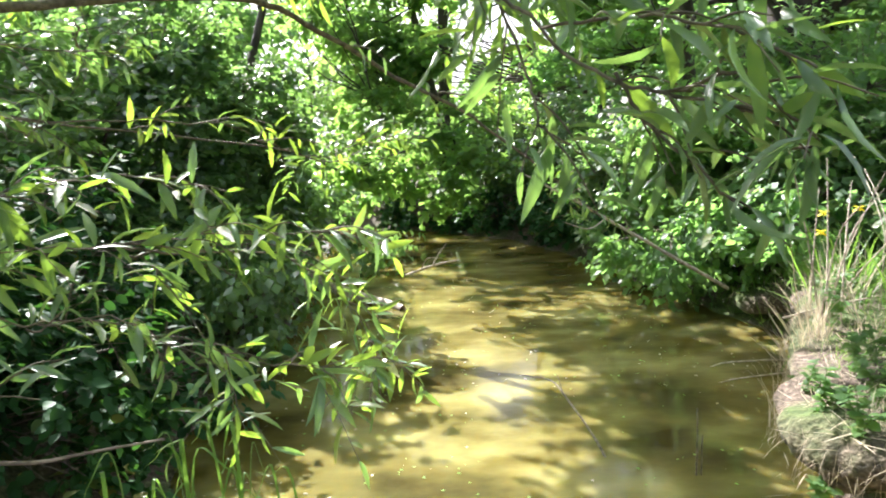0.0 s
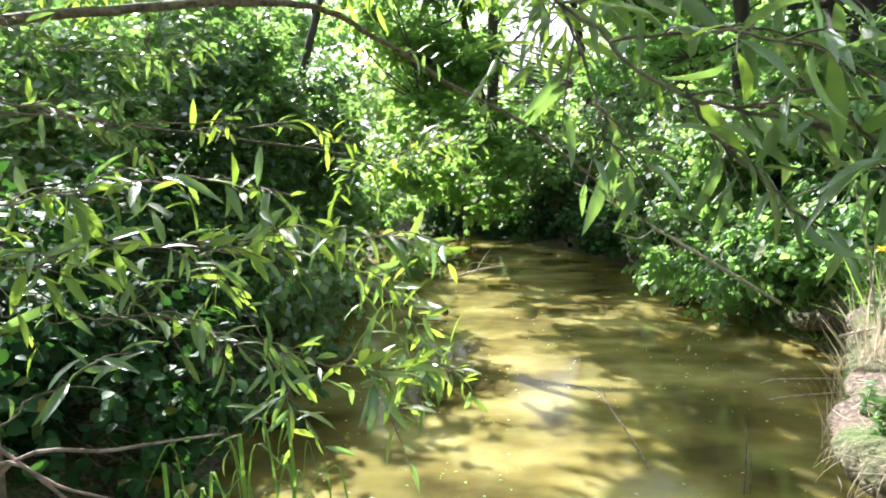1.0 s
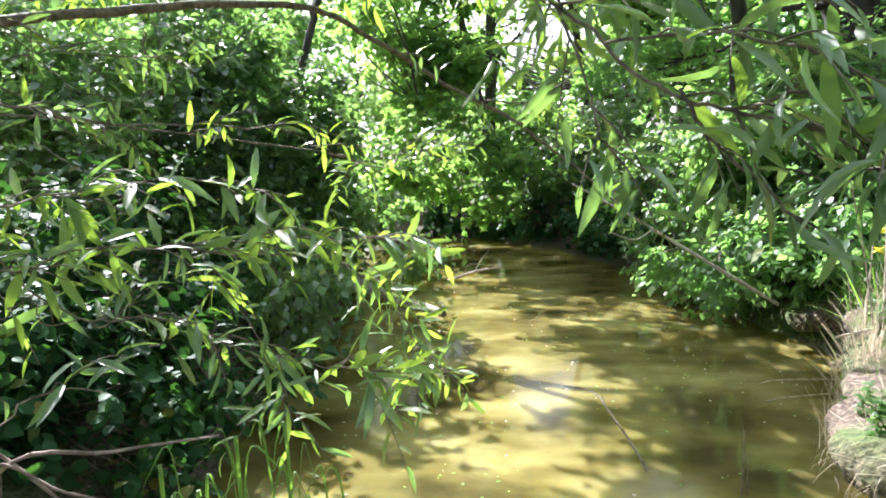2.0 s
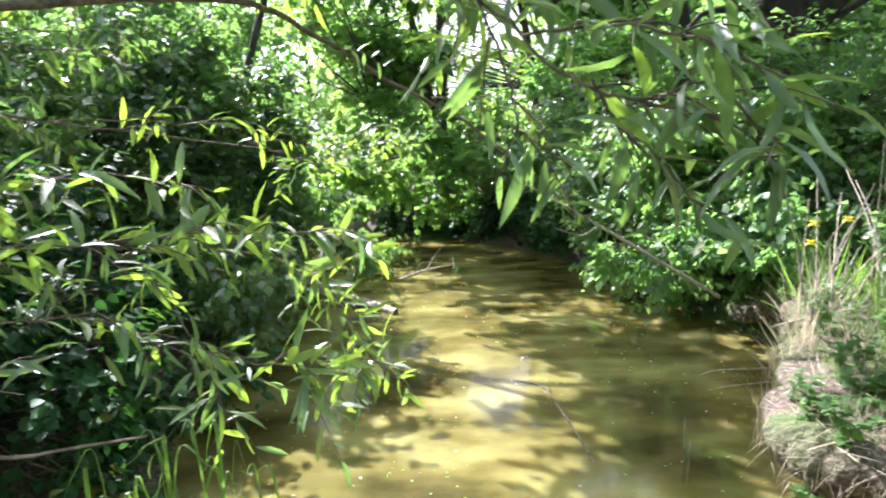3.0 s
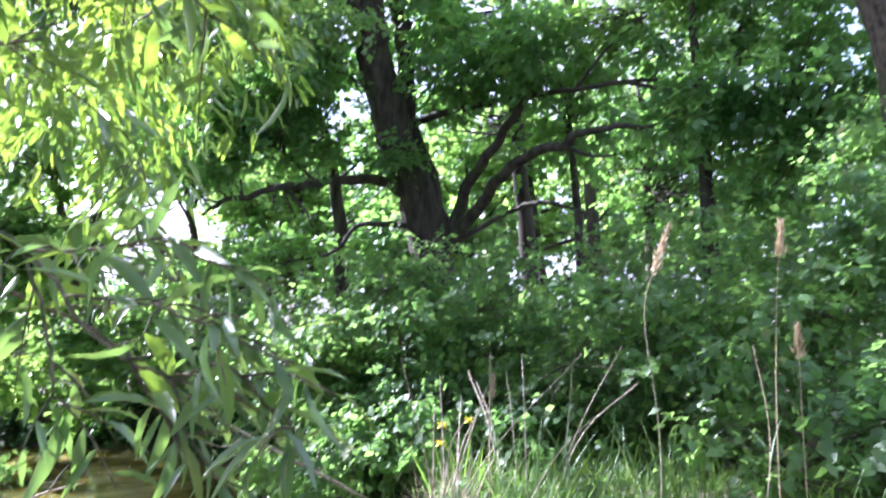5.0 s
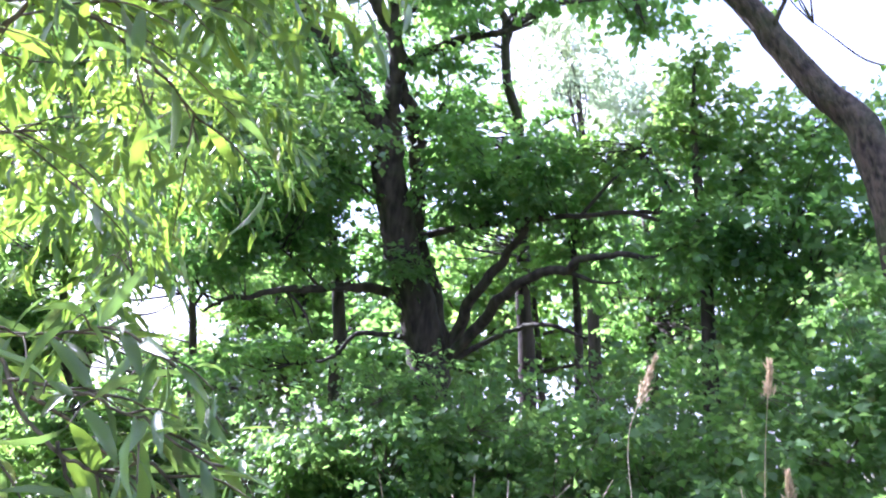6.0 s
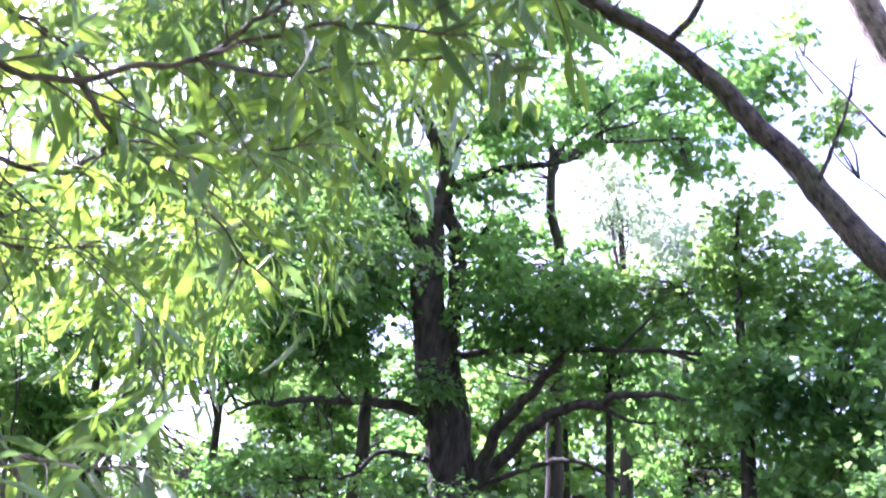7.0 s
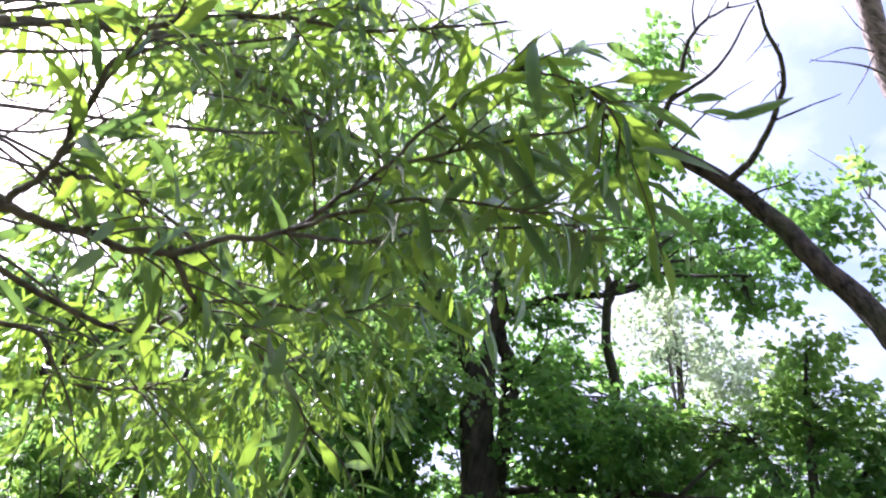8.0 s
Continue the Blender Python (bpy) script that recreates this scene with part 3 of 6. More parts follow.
      (7.6, 5.8, 4.6, 0.9, 1.0, 0.9), (4.57, 9.7, 7.29, 0.4, 0.35, 0.3), (4.95, 9.9, 6.48, 0.45, 0.35, 0.35), (5.07, 9.3, 6.84, 0.45, 0.4, 0.3), (3.2, 11.0, 6.61, 0.55, 0.4, 0.4), (3.0, 11.4, 5.61, 0.6, 0.4, 0.4), (2.8, 9.9, 7.5, 0.45, 0.4, 0.3), (4.3, 9.3, 7.9, 0.4, 0.35, 0.25), (5.2, 10.3, 5.9, 0.4, 0.35, 0.3), (2.24, 9.8, 6.7, 0.5, 0.4, 0.35), (2.2, 9.8, 7.9, 0.9, 0.6, 0.5), (7.44, 4.89, 5.11, 0.45, 0.41, 0.35), (7.76, 4.67, 4.68, 0.45, 0.41, 0.35), (7.95, 4.88, 5.41, 0.45, 0.41, 0.30),
      (5.49, 5.49, 8.36, 0.35, 0.32, 0.25), (5.90, 5.23, 8.24, 0.35, 0.32, 0.25), (6.22, 5.17, 7.99, 0.30, 0.27, 0.20), (5.75, 6.22, 7.93, 0.35, 0.32, 0.15), (5.48, 5.28, 8.54, 0.30, 0.27, 0.20), (4.39, 9.17, 8.33, 0.35, 0.32, 0.18),
      (3.40, 5.22, 9.19, 0.30, 0.27, 0.30), (3.87, 5.36, 8.85, 0.30, 0.27, 0.30), (3.46, 5.75, 8.73, 0.35, 0.32, 0.30), (3.58, 6.43, 8.48, 0.35, 0.32, 0.25), (4.26, 5.98, 8.53, 0.35, 0.32, 0.20), (4.96, 5.70, 8.31, 0.35, 0.32, 0.20), (5.58, 5.59, 7.90, 0.35, 0.32, 0.18), (6.10, 5.57, 7.77, 0.30, 0.27, 0.15), (4.77, 6.77, 8.18, 0.30, 0.27, 0.12)],
     2680, 25, 0.22, 0.12, OAK_CHEAP, OAK, BARK_OAK, 11, "large oak with a dark forked trunk and spreading limbs", rough=0.08, taper=1.6, twigs=420)

tree("slim_tree", [(4.2, 12.1, 0.9), (3.94, 11.86, 2.73), (3.87, 11.78, 3.6), (3.7, 11.67, 4.47), (3.48, 11.51, 5.29), (3.21, 11.44, 5.75), (2.96, 11.32, 6.25), (2.75, 11.18, 6.69)], 0.17, 0.05,
     [([(3.42, 11.5, 5.4), (2.93, 11.43, 5.67), (2.54, 11.37, 5.75), (2.0, 11.3, 5.6)], 0.06, 0.02),
      ([(3.7, 11.67, 4.4), (4.2, 11.6, 4.9), (4.5, 11.5, 5.6)], 0.04, 0.015)],
     [(2.5, 11.4, 6.1, 0.8, 0.6, 0.4), (3.5, 11.6, 6.6, 0.7, 0.6, 0.4), (1.9, 11.3, 5.6, 0.6, 0.5, 0.35)], 110, 30, 0.19, 0.13, OAK_CHEAP, OAK, BARK_OAK, 21,
     "slim dark-barked tree among the oaks", "woodland trees")
tree("slim_tree", [(7.6, 11.2, 0.9), (7.35, 10.96, 3.63), (7.18, 10.88, 4.55), (7.0, 10.68, 5.58), (6.7, 10.46, 6.59), (6.41, 10.06, 7.71), (5.99, 9.82, 8.48), (5.72, 9.41, 9.26), (5.55, 9.35, 9.46), (5.3, 9.1, 9.9)], 0.17, 0.05,
     [([(5.83, 9.61, 8.92), (5.73, 9.08, 9.49), (5.72, 8.55, 9.93), (5.8, 8.1, 10.6)], 0.06, 0.02),
      ([(5.72, 9.41, 9.26), (6.1, 8.7, 9.3), (6.5, 8.1, 9.3), (7.0, 7.5, 9.7)], 0.05, 0.016),
      ([(6.1, 8.7, 9.3), (6.3, 8.5, 9.8), (6.4, 8.3, 10.4)], 0.03, 0.01),
      ([(6.5, 10.2, 7.4), (7.0, 9.8, 7.9), (7.4, 9.5, 8.0)], 0.03, 0.012)],
     [(7.0, 7.6, 9.8, 0.6, 0.5, 0.3), (5.7, 8.5, 10.4, 0.8, 0.7, 0.4), (6.5, 10.1, 7.0, 0.5, 0.5, 0.4), (6.3, 8.1, 9.5, 0.4, 0.4, 0.2),
      (4.76, 9.49, 9.45, 0.50, 0.45, 0.25), (4.38, 9.83, 9.23, 0.40, 0.36, 0.20), (5.77, 9.89, 8.75, 0.45, 0.41, 0.40), (6.10, 10.19, 8.01, 0.55, 0.50, 0.40), (6.76, 9.83, 7.93, 0.50, 0.45, 0.30), (5.40, 10.40, 7.61, 0.50, 0.45, 0.40), (5.47, 10.76, 6.81, 0.60, 0.54, 0.40), (5.95, 10.39, 7.08, 0.60, 0.54, 0.45), (6.29, 10.51, 6.42, 0.60, 0.54, 0.40), (6.68, 9.97, 7.07, 0.60, 0.54, 0.40), (5.69, 11.20, 6.08, 0.50, 0.45, 0.30), (7.01, 9.58, 7.39, 0.50, 0.45, 0.30), (5.73, 6.86, 9.26, 0.35, 0.32, 0.30), (5.38, 6.91, 9.46, 0.30, 0.27, 0.25), (6.11, 6.84, 8.99, 0.35, 0.32, 0.25), (6.06, 7.45, 8.90, 0.40, 0.36, 0.25), (5.16, 7.79, 9.98, 0.35, 0.32, 0.30), (5.07, 8.13, 9.69, 0.30, 0.27, 0.30), (4.99, 11.79, 7.60, 0.50, 0.45, 0.60), (5.44, 12.21, 6.13, 0.50, 0.45, 0.60), (4.25, 11.85, 8.01, 0.40, 0.36, 0.50)], 330, 30, 0.18, 0.13, OAK_CHEAP, OAK, BARK_OAK, 31,
     "slim tree with a bare dark stem and sparse top", "woodland trees")
tree("slim_tree", [(10.4, 11.0, 1.2), (10.25, 10.9, 4.6), (10.0, 10.7, 7.0)], 0.16, 0.07, [],
     [(10.3, 10.8, 6.2, 1.8, 1.8, 1.5), (10.8, 10.0, 4.6, 1.6, 1.6, 1.2)], 220, 40, 0.3, 0.15, OAK_CHEAP, OAK, BARK_OAK, 41,
     "slim dark-barked tree among the oaks", "woodland trees")
tree("slim_tree", [(7.6, 9.7, 1.2), (7.35, 9.4, 3.4), (7.15, 9.2, 4.3), (7.0, 9.1, 5.2)], 0.09, 0.05, [],
     [(7.4, 9.2, 5.6, 1.0, 1.0, 0.8)], 70, 40, 0.26, 0.14, OAK_SHAPE, OAK, BARK_OAK, 51, "thin dark tree stem under the oak", "woodland trees")

tree("leaning_tree", [(6.75, 3.45, 0.6), (6.72, 3.55, 2.0), (6.66, 3.6, 2.9), (6.55, 3.62, 3.9), (6.33, 3.66, 4.9), (6.05, 3.84, 5.4), (5.6, 4.05, 6.08), (4.9, 4.25, 6.78), (4.2, 4.4, 7.3), (3.3, 4.6, 7.65), (2.6, 4.7, 7.95)],
     0.235, 0.065,
     [([(4.03, 4.3, 7.26), (4.06, 4.01, 7.42), (4.01, 3.63, 7.7), (3.86, 3.35, 7.96), (3.49, 3.18, 8.27), (3.3, 3.05, 8.45)], 0.05, 0.014),
      ([(4.05, 3.68, 7.66), (4.2, 3.4, 7.7), (4.36, 3.14, 7.75)], 0.016, 0.004),
      ([(3.23, 4.55, 7.62), (3.18, 4.07, 8.01), (3.06, 3.66, 8.33), (3.18, 3.34, 8.46)], 0.045, 0.014),
      ([(3.2, 4.2, 7.9), (3.41, 3.74, 8.11), (3.38, 3.17, 8.45)], 0.028, 0.01),
      ([(3.46, 4.5, 7.58), (3.57, 4.01, 7.85), (3.75, 3.6, 8.01)], 0.016, 0.004)] + [
      ([(5.68, 4.0, 6.0), (5.61, 3.72, 6.33), (5.51, 3.46, 6.64), (5.45, 3.3, 7.0)], 0.03, 0.008),
      ([(4.3, 4.4, 7.22), (4.35, 4.2, 7.25), (4.5, 4.0, 7.3), (4.6, 3.9, 7.42)], 0.02, 0.004),
      ([(3.06, 3.66, 8.33), (2.9, 3.5, 8.5), (2.85, 3.3, 8.7)], 0.015, 0.004),
      ([(3.18, 3.34, 8.46), (3.4, 3.2, 8.55), (3.5, 3.0, 8.6)], 0.012, 0.004)],
     [(2.0, 4.9, 8.3, 0.5, 0.5, 0.3)], 16, 30, 0.22, 0.10, OAK_SHAPE, OAK, BARK_ROUGH, 61,
     "leaning tree trunk with furrowed bark and bare dead branches", rough=0.045)
leaner = bpy.data.objects["leaning_tree"]
rng = np.random.default_rng(66)
for limb_pts in ([(4.06, 4.01, 7.42), (4.01, 3.63, 7.7), (3.86, 3.35, 7.96), (3.49, 3.18, 8.27)], [(3.18, 4.07, 8.01), (3.06, 3.66, 8.33), (3.18, 3.34, 8.46)],
                 [(4.3, 4.38, 7.22), (4.9, 4.22, 6.85), (5.5, 4.05, 6.25)], [(5.61, 3.72, 6.33), (5.51, 3.46, 6.64), (5.45, 3.3, 7.0)]):
    line = smooth_line(limb_pts, 5)
    for q in range(6):
        p = line[rng.integers(1, len(line))]
        d = unit(rng.normal(0, 1, 3) * (1, 0.6, 0.8) + (0.1, -0.3, 0.35))
        ln = rng.uniform(0.15, 0.4)
        limb("twig", [p, p + d * ln * 0.5 + rng.normal(0, 0.03, 3), p + d * ln + rng.normal(0, 0.06, 3)], 0.010, 0.003, BARK_ROUGH, leaner, 4)
tree("pale_trunk_tree", [(12.6, 3.3, 0.9), (11.2, 3.8, 4.3), (9.1, 4.25, 7.1), (7.6, 4.25, 8.9), (6.45, 4.0, 10.05), (5.95, 3.8, 10.55), (5.3, 3.4, 11.2)], 0.24, 0.13,
     [([(6.0, 3.7, 9.6), (5.6, 3.8, 9.7), (5.0, 4.0, 9.6)], 0.025, 0.006),
      ([(6.13, 3.79, 10.28), (5.93, 3.86, 10.27), (5.64, 3.98, 10.26), (5.3, 4.3, 10.06)], 0.02, 0.004),
      ([(5.95, 3.85, 10.25), (5.97, 4.06, 10), (5.96, 4.34, 9.72)], 0.014, 0.004),
      ([(6, 3.65, 10.44), (5.72, 3.78, 10.44), (5.31, 3.72, 10.6)], 0.016, 0.004),
      ([(7.08, 4.86, 8.39), (6.66, 4.82, 8.67), (6.28, 4.73, 8.93), (5.75, 4.82, 9.16)], 0.016, 0.004),
      ([(6.42, 4.76, 8.79), (6.3, 4.57, 9.02), (6.01, 4.41, 9.23)], 0.01, 0.004),
      ([(8.6, 4.3, 7.7), (7.7, 4.4, 7.6), (7.0, 4.4, 7.9), (6.3, 4.5, 8.4)], 0.03, 0.008), ([(9.3, 4.2, 6.9), (8.2, 4.5, 6.7), (7.2, 4.6, 7.0)], 0.025, 0.008)],
     [(4.6, 3.0, 12.2, 1.2, 1.0, 0.7), (6.5, 4.5, 8.2, 0.35, 0.3, 0.3), (6.9, 4.4, 7.7, 0.4, 0.3, 0.3), (7.1, 4.2, 8.3, 0.4, 0.3, 0.3), (6.2, 4.5, 8.5, 0.3, 0.3, 0.25), (7.3, 4.6, 6.9, 0.4, 0.3, 0.3)], 75, 26, 0.18, 0.11, OAK_CHEAP, BRIGHT, BARK_PALE, 71, "tall tree trunk with pale furrowed bark", rough=0.05)

# far belt of trees beyond the stream and behind the oak
FAR = [(-9, 16, 7.5, 0), (-6, 21, 6.0, 1), (-6.5, 31, 9.0, 0), (-2.5, 30, 7.5, 0), (-2.6, 24, 6.0, 0), (5.7, 22.0, 8.5, 0), (3.9, 19.2, 6.6, 0), (3.4, 24, 2.6, 0), (1.7, 30, 3.8, 1), (6.5, 26, 8.0, 0), (11.5, 24.0, 9.0, 0),
       (15.5, 20.0, 8.0, 0), (18.5, 13.0, 7.0, 0), (15.5, 7.5, 6.0, 1), (-12, 9, 8.0, 0), (-8.0, 12.5, 6.0, 1), (24, 24, 14, 2), (29, 17, 13, 2), (20.5, 9.5, 10.5, 0), (23, 5.5, 11, 2), (19, 29, 15, 2),
       (8.9, 16.2, 7.2, 0)] + [ (11.0, 15.4, 7.0, 0), (6.6, 17.0, 4.8, 1), (5.2, 19.5, 6.5, 0), (9.3, 19.0, 7.0, 0), (14.5, 15.5, 7.5, 0), (8.0, 23.0, 8.0, 1), 
       # this row is not far belt: unseen trees around the camera, blocking fill light
       (-5.5, -3.5, 7.0, 1), (-1.5, -7.0, 8.0, 1), (3.5, -6.0, 8.0, 1), (7.5, -3.5, 7.0, 1), (-6.0, 1.5, 6.5, 0), (10.5, 0.5, 6.0, 1)]
for k, (x, y, h, what) in enumerate(FAR):
    rng = np.random.default_rng(100 + k)
    z0 = floor_at(x, y)
    lean = rng.normal(0, 0.25, 2)
    trunk = [(x, y, z0 - 0.1), (x + lean[0], y + lean[1], z0 + h * 0.35), (x + 1.6 * lean[0], y, z0 + h * 0.75)]
    limbs = []
    for j in range(5):
        a, zz = rng.uniform(0, 6.28), z0 + h * rng.uniform(0.25, 0.6)
        e = np.array([math.cos(a), math.sin(a)]) * h * 0.25
        limbs.append(([(x + lean[0], y + lean[1], zz), (x + e[0] * 0.5, y + e[1] * 0.5, zz + 0.05 * h), (x + e[0], y + e[1], zz + 0.15 * h)], 0.07, 0.02))
    blobs = []
    for j in range(7):
        a, rr = rng.uniform(0, 6.28), h * rng.uniform(0.05, 0.24)
        blobs.append((x + rr * math.cos(a), y + rr * math.sin(a), z0 + h * rng.uniform(0.3, 0.95), h * 0.17, h * 0.17, h * 0.11))
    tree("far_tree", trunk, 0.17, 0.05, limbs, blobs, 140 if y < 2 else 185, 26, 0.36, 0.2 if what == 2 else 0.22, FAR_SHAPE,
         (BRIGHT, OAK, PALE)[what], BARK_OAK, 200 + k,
         ("bright sunlit broadleaf tree beyond the stream", "dark green broadleaf tree, in the far belt and unseen around the camera", "pale silvery willow far behind the oak")[what], "far trees", low=0.8)

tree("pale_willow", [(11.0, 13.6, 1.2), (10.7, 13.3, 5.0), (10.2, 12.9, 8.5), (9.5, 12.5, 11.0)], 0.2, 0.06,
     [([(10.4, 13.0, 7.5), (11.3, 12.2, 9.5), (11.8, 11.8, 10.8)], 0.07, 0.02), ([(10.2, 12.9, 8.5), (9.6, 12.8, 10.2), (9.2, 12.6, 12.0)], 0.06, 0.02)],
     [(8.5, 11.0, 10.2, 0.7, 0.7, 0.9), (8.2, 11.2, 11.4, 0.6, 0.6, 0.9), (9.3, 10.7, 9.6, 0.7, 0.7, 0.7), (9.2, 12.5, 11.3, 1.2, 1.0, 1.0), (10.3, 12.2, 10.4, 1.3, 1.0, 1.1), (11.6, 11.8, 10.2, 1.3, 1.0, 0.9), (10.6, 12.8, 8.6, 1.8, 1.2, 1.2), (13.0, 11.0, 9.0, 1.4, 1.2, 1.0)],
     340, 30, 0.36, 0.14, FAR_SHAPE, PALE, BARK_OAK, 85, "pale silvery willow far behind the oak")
tree("maple_tree", [(7.7, 6.9, 0.8), (7.6, 6.8, 2.5), (7.4, 6.6, 4.5), (7.1, 6.4, 6.0), (6.97, 6.25, 7.2)], 0.15, 0.02,
     [([(7.4, 6.6, 4.5), (7.0, 6.8, 5.5), (6.7, 7.1, 6.2)], 0.05, 0.015), ([(7.3, 6.5, 5.0), (7.6, 6.1, 5.7), (7.9, 5.4, 6.0)], 0.05, 0.015)],
     [(6.98, 6.44, 6.9, 0.45, 0.4, 0.35), (6.93, 6.72, 6.38, 0.5, 0.45, 0.35), (7.45, 6.29, 6.4, 0.55, 0.5, 0.35), (6.6, 7.12, 6.3, 0.45, 0.4, 0.3), (6.96, 6.19, 7.25, 0.3, 0.3, 0.25), (7.75, 5.92, 5.97, 0.5, 0.45, 0.3), (7.95, 4.85, 6.1, 0.5, 0.45, 0.35), (6.39, 7.8, 6.1, 0.6, 0.6, 0.35)],
     230, 26, 0.24, 0.115, OAK_CHEAP, BRIGHT, BARK_OAK, 83, "leafy maple crown standing above the hedge")
tree("alder_tree", [(-2.7, 8.2, 0.35), (-2.55, 8.15, 1.6), (-2.0, 8.2, 3.5), (-1.2, 8.4, 6.0), (-0.5, 8.6, 8.2)], 0.065, 0.025,
     [([(-2.1, 8.2, 3.3), (-1.9, 8.8, 4.2), (-1.7, 9.5, 4.8), (-1.2, 10.7, 5.0)], 0.06, 0.015),
      ([(-1.6, 8.3, 4.5), (-1.0, 9.0, 4.7), (-0.5, 9.7, 4.8)], 0.05, 0.012),
      ([(-1.7, 8.3, 4.3), (-0.6, 7.7, 4.9), (0.4, 6.9, 5.0)], 0.05, 0.012)],
     # crown masses set along the sun's path to shade chosen water and grass
     [(-1.6, 9.7, 4.9, 0.5, 0.45, 0.35), (-1.5, 8.95, 4.9, 0.55, 0.5, 0.35), (-1.75, 8.15, 4.9, 0.42, 0.38, 0.3), (-1.85, 7.65, 4.9, 0.45, 0.4, 0.3), (-0.2, 6.4, 4.9, 0.6, 0.5, 0.3), (-2.5, 8.65, 4.9, 0.28, 0.2, 0.2),
      (0.7, 7.2, 5.0, 0.4, 0.4, 0.3), (1.0, 6.4, 4.9, 0.9, 0.8, 0.4), (1.9, 7.3, 5.4, 0.8, 0.7, 0.4), (-0.6, 8.4, 8.5, 1.0, 0.8, 0.7)],
     600, 26, 0.2, 0.10, ROUND_CHEAP, SHRUB, BARK_OAK, 81, "alder whose sparse crown is added to shade the stream and bank", rough=0.04)

# added canopy above the view; it only dims the sky light on the water
tree("alder_tree", [(-4.4, 3.2, 0.6), (-4.3, 3.2, 2.5), (-4.0, 3.1, 5.0), (-3.4, 3.0, 7.4), (-2.8, 2.9, 8.6)], 0.13, 0.05,
     [([(-3.4, 3.0, 7.4), (-2.0, 3.3, 8.3), (-0.8, 3.8, 8.8), (0.2, 4.0, 9.0)], 0.06, 0.015), ([(-3.0, 2.9, 8.2), (-1.6, 1.8, 8.5), (-0.2, 1.2, 8.7), (1.0, 0.6, 8.8)], 0.06, 0.015)],
     [(-0.7, 2.6, 8.2, 1.5, 1.3, 0.4), (0.6, 2.3, 8.6, 1.3, 1.1, 0.4), (-2.0, 3.6, 8.2, 1.3, 1.2, 0.4), (-0.4, 4.4, 8.9, 1.2, 1.0, 0.4), (-1.2, 0.6, 8.4, 1.4, 1.2, 0.4), (1.0, 0.4, 8.8, 1.4, 1.2, 0.4)],
     300, 26, 0.3, 0.2, FAR_SHAPE, SHRUB, BARK_OAK, 82, "tall alder with an unseen crown added to cut sky light on the stream", rough=0.04)
tree("maple_tree", [(0.3, 13.9, 0.4), (0.0, 13.5, 1.6), (-0.4, 13.0, 3.0), (-0.7, 12.6, 4.6), (-0.7, 12.4, 6.2)], 0.11, 0.04,
     [([(-0.3, 13.1, 2.6), (-0.8, 12.4, 2.8), (-1.3, 11.95, 2.5)], 0.04, 0.012), ([(-0.2, 13.2, 2.2), (-0.1, 12.4, 2.1), (0.1, 11.8, 1.5)], 0.04, 0.012),
      ([(-0.1, 13.4, 1.8), (-0.7, 12.4, 1.6), (-1.4, 11.6, 1.4)], 0.035, 0.01)],
     [(-0.76, 12.1, 3.34, 0.75, 0.5, 0.5), (-1.35, 11.93, 2.41, 0.55, 0.45, 0.45), (-0.3, 12.02, 2.0, 0.6, 0.45, 0.35), (-1.08, 11.77, 1.25, 0.55, 0.45, 0.4), (-0.02, 11.61, 1.14, 0.5, 0.4, 0.4), (0.45, 11.41, 1.38, 0.35, 0.35, 0.4),
      (-1.77, 11.28, 1.48, 0.5, 0.45, 0.45), (-0.31, 11.57, 0.75, 0.45, 0.4, 0.3), (-1.45, 12.29, 3.67, 0.6, 0.5, 0.45), (-0.9, 12.2, 4.5, 0.8, 0.6, 0.5), (0.6, 12.6, 1.9, 0.4, 0.4, 0.3), (-1.76, 10.6, 4.7, 0.7, 0.5, 0.45), (-1.6, 10.3, 5.4, 0.7, 0.5, 0.4), (-2.2, 11.5, 4.0, 0.55, 0.45, 0.4)],
     560, 26, 0.16, 0.125, ROUND_CHEAP, BRIGHT, BARK_OAK, 87, "sunlit bright green maple leaning over the bend of the stream", low=0.3)
tree("slim_tree", [(-0.15, 14.6, 0.5), (-0.13, 14.03, 2.03), (-0.06, 13.96, 3.12), (-0.07, 13.82, 4.17), (-0.1, 13.6, 6.0)], 0.15, 0.08,
     [([(-0.06, 13.9, 3.3), (0.4, 13.7, 3.75), (0.9, 13.5, 3.9), (1.4, 13.4, 4.3)], 0.04, 0.012), ([(0.4, 13.7, 3.75), (0.7, 13.6, 4.2), (0.8, 13.5, 4.7)], 0.02, 0.008),
      ([(-0.07, 13.9, 3.9), (0.3, 13.7, 4.4), (0.9, 13.4, 4.6)], 0.03, 0.01)],
     [(-0.1, 13.5, 6.2, 0.8, 0.7, 0.5), (0.9, 13.4, 5.2, 0.6, 0.5, 0.3)], 60, 28, 0.18, 0.12, ROUND_CHEAP, BRIGHT, BARK_OAK, 88, "dark slim tree trunk at the bend of the stream", "woodland trees")

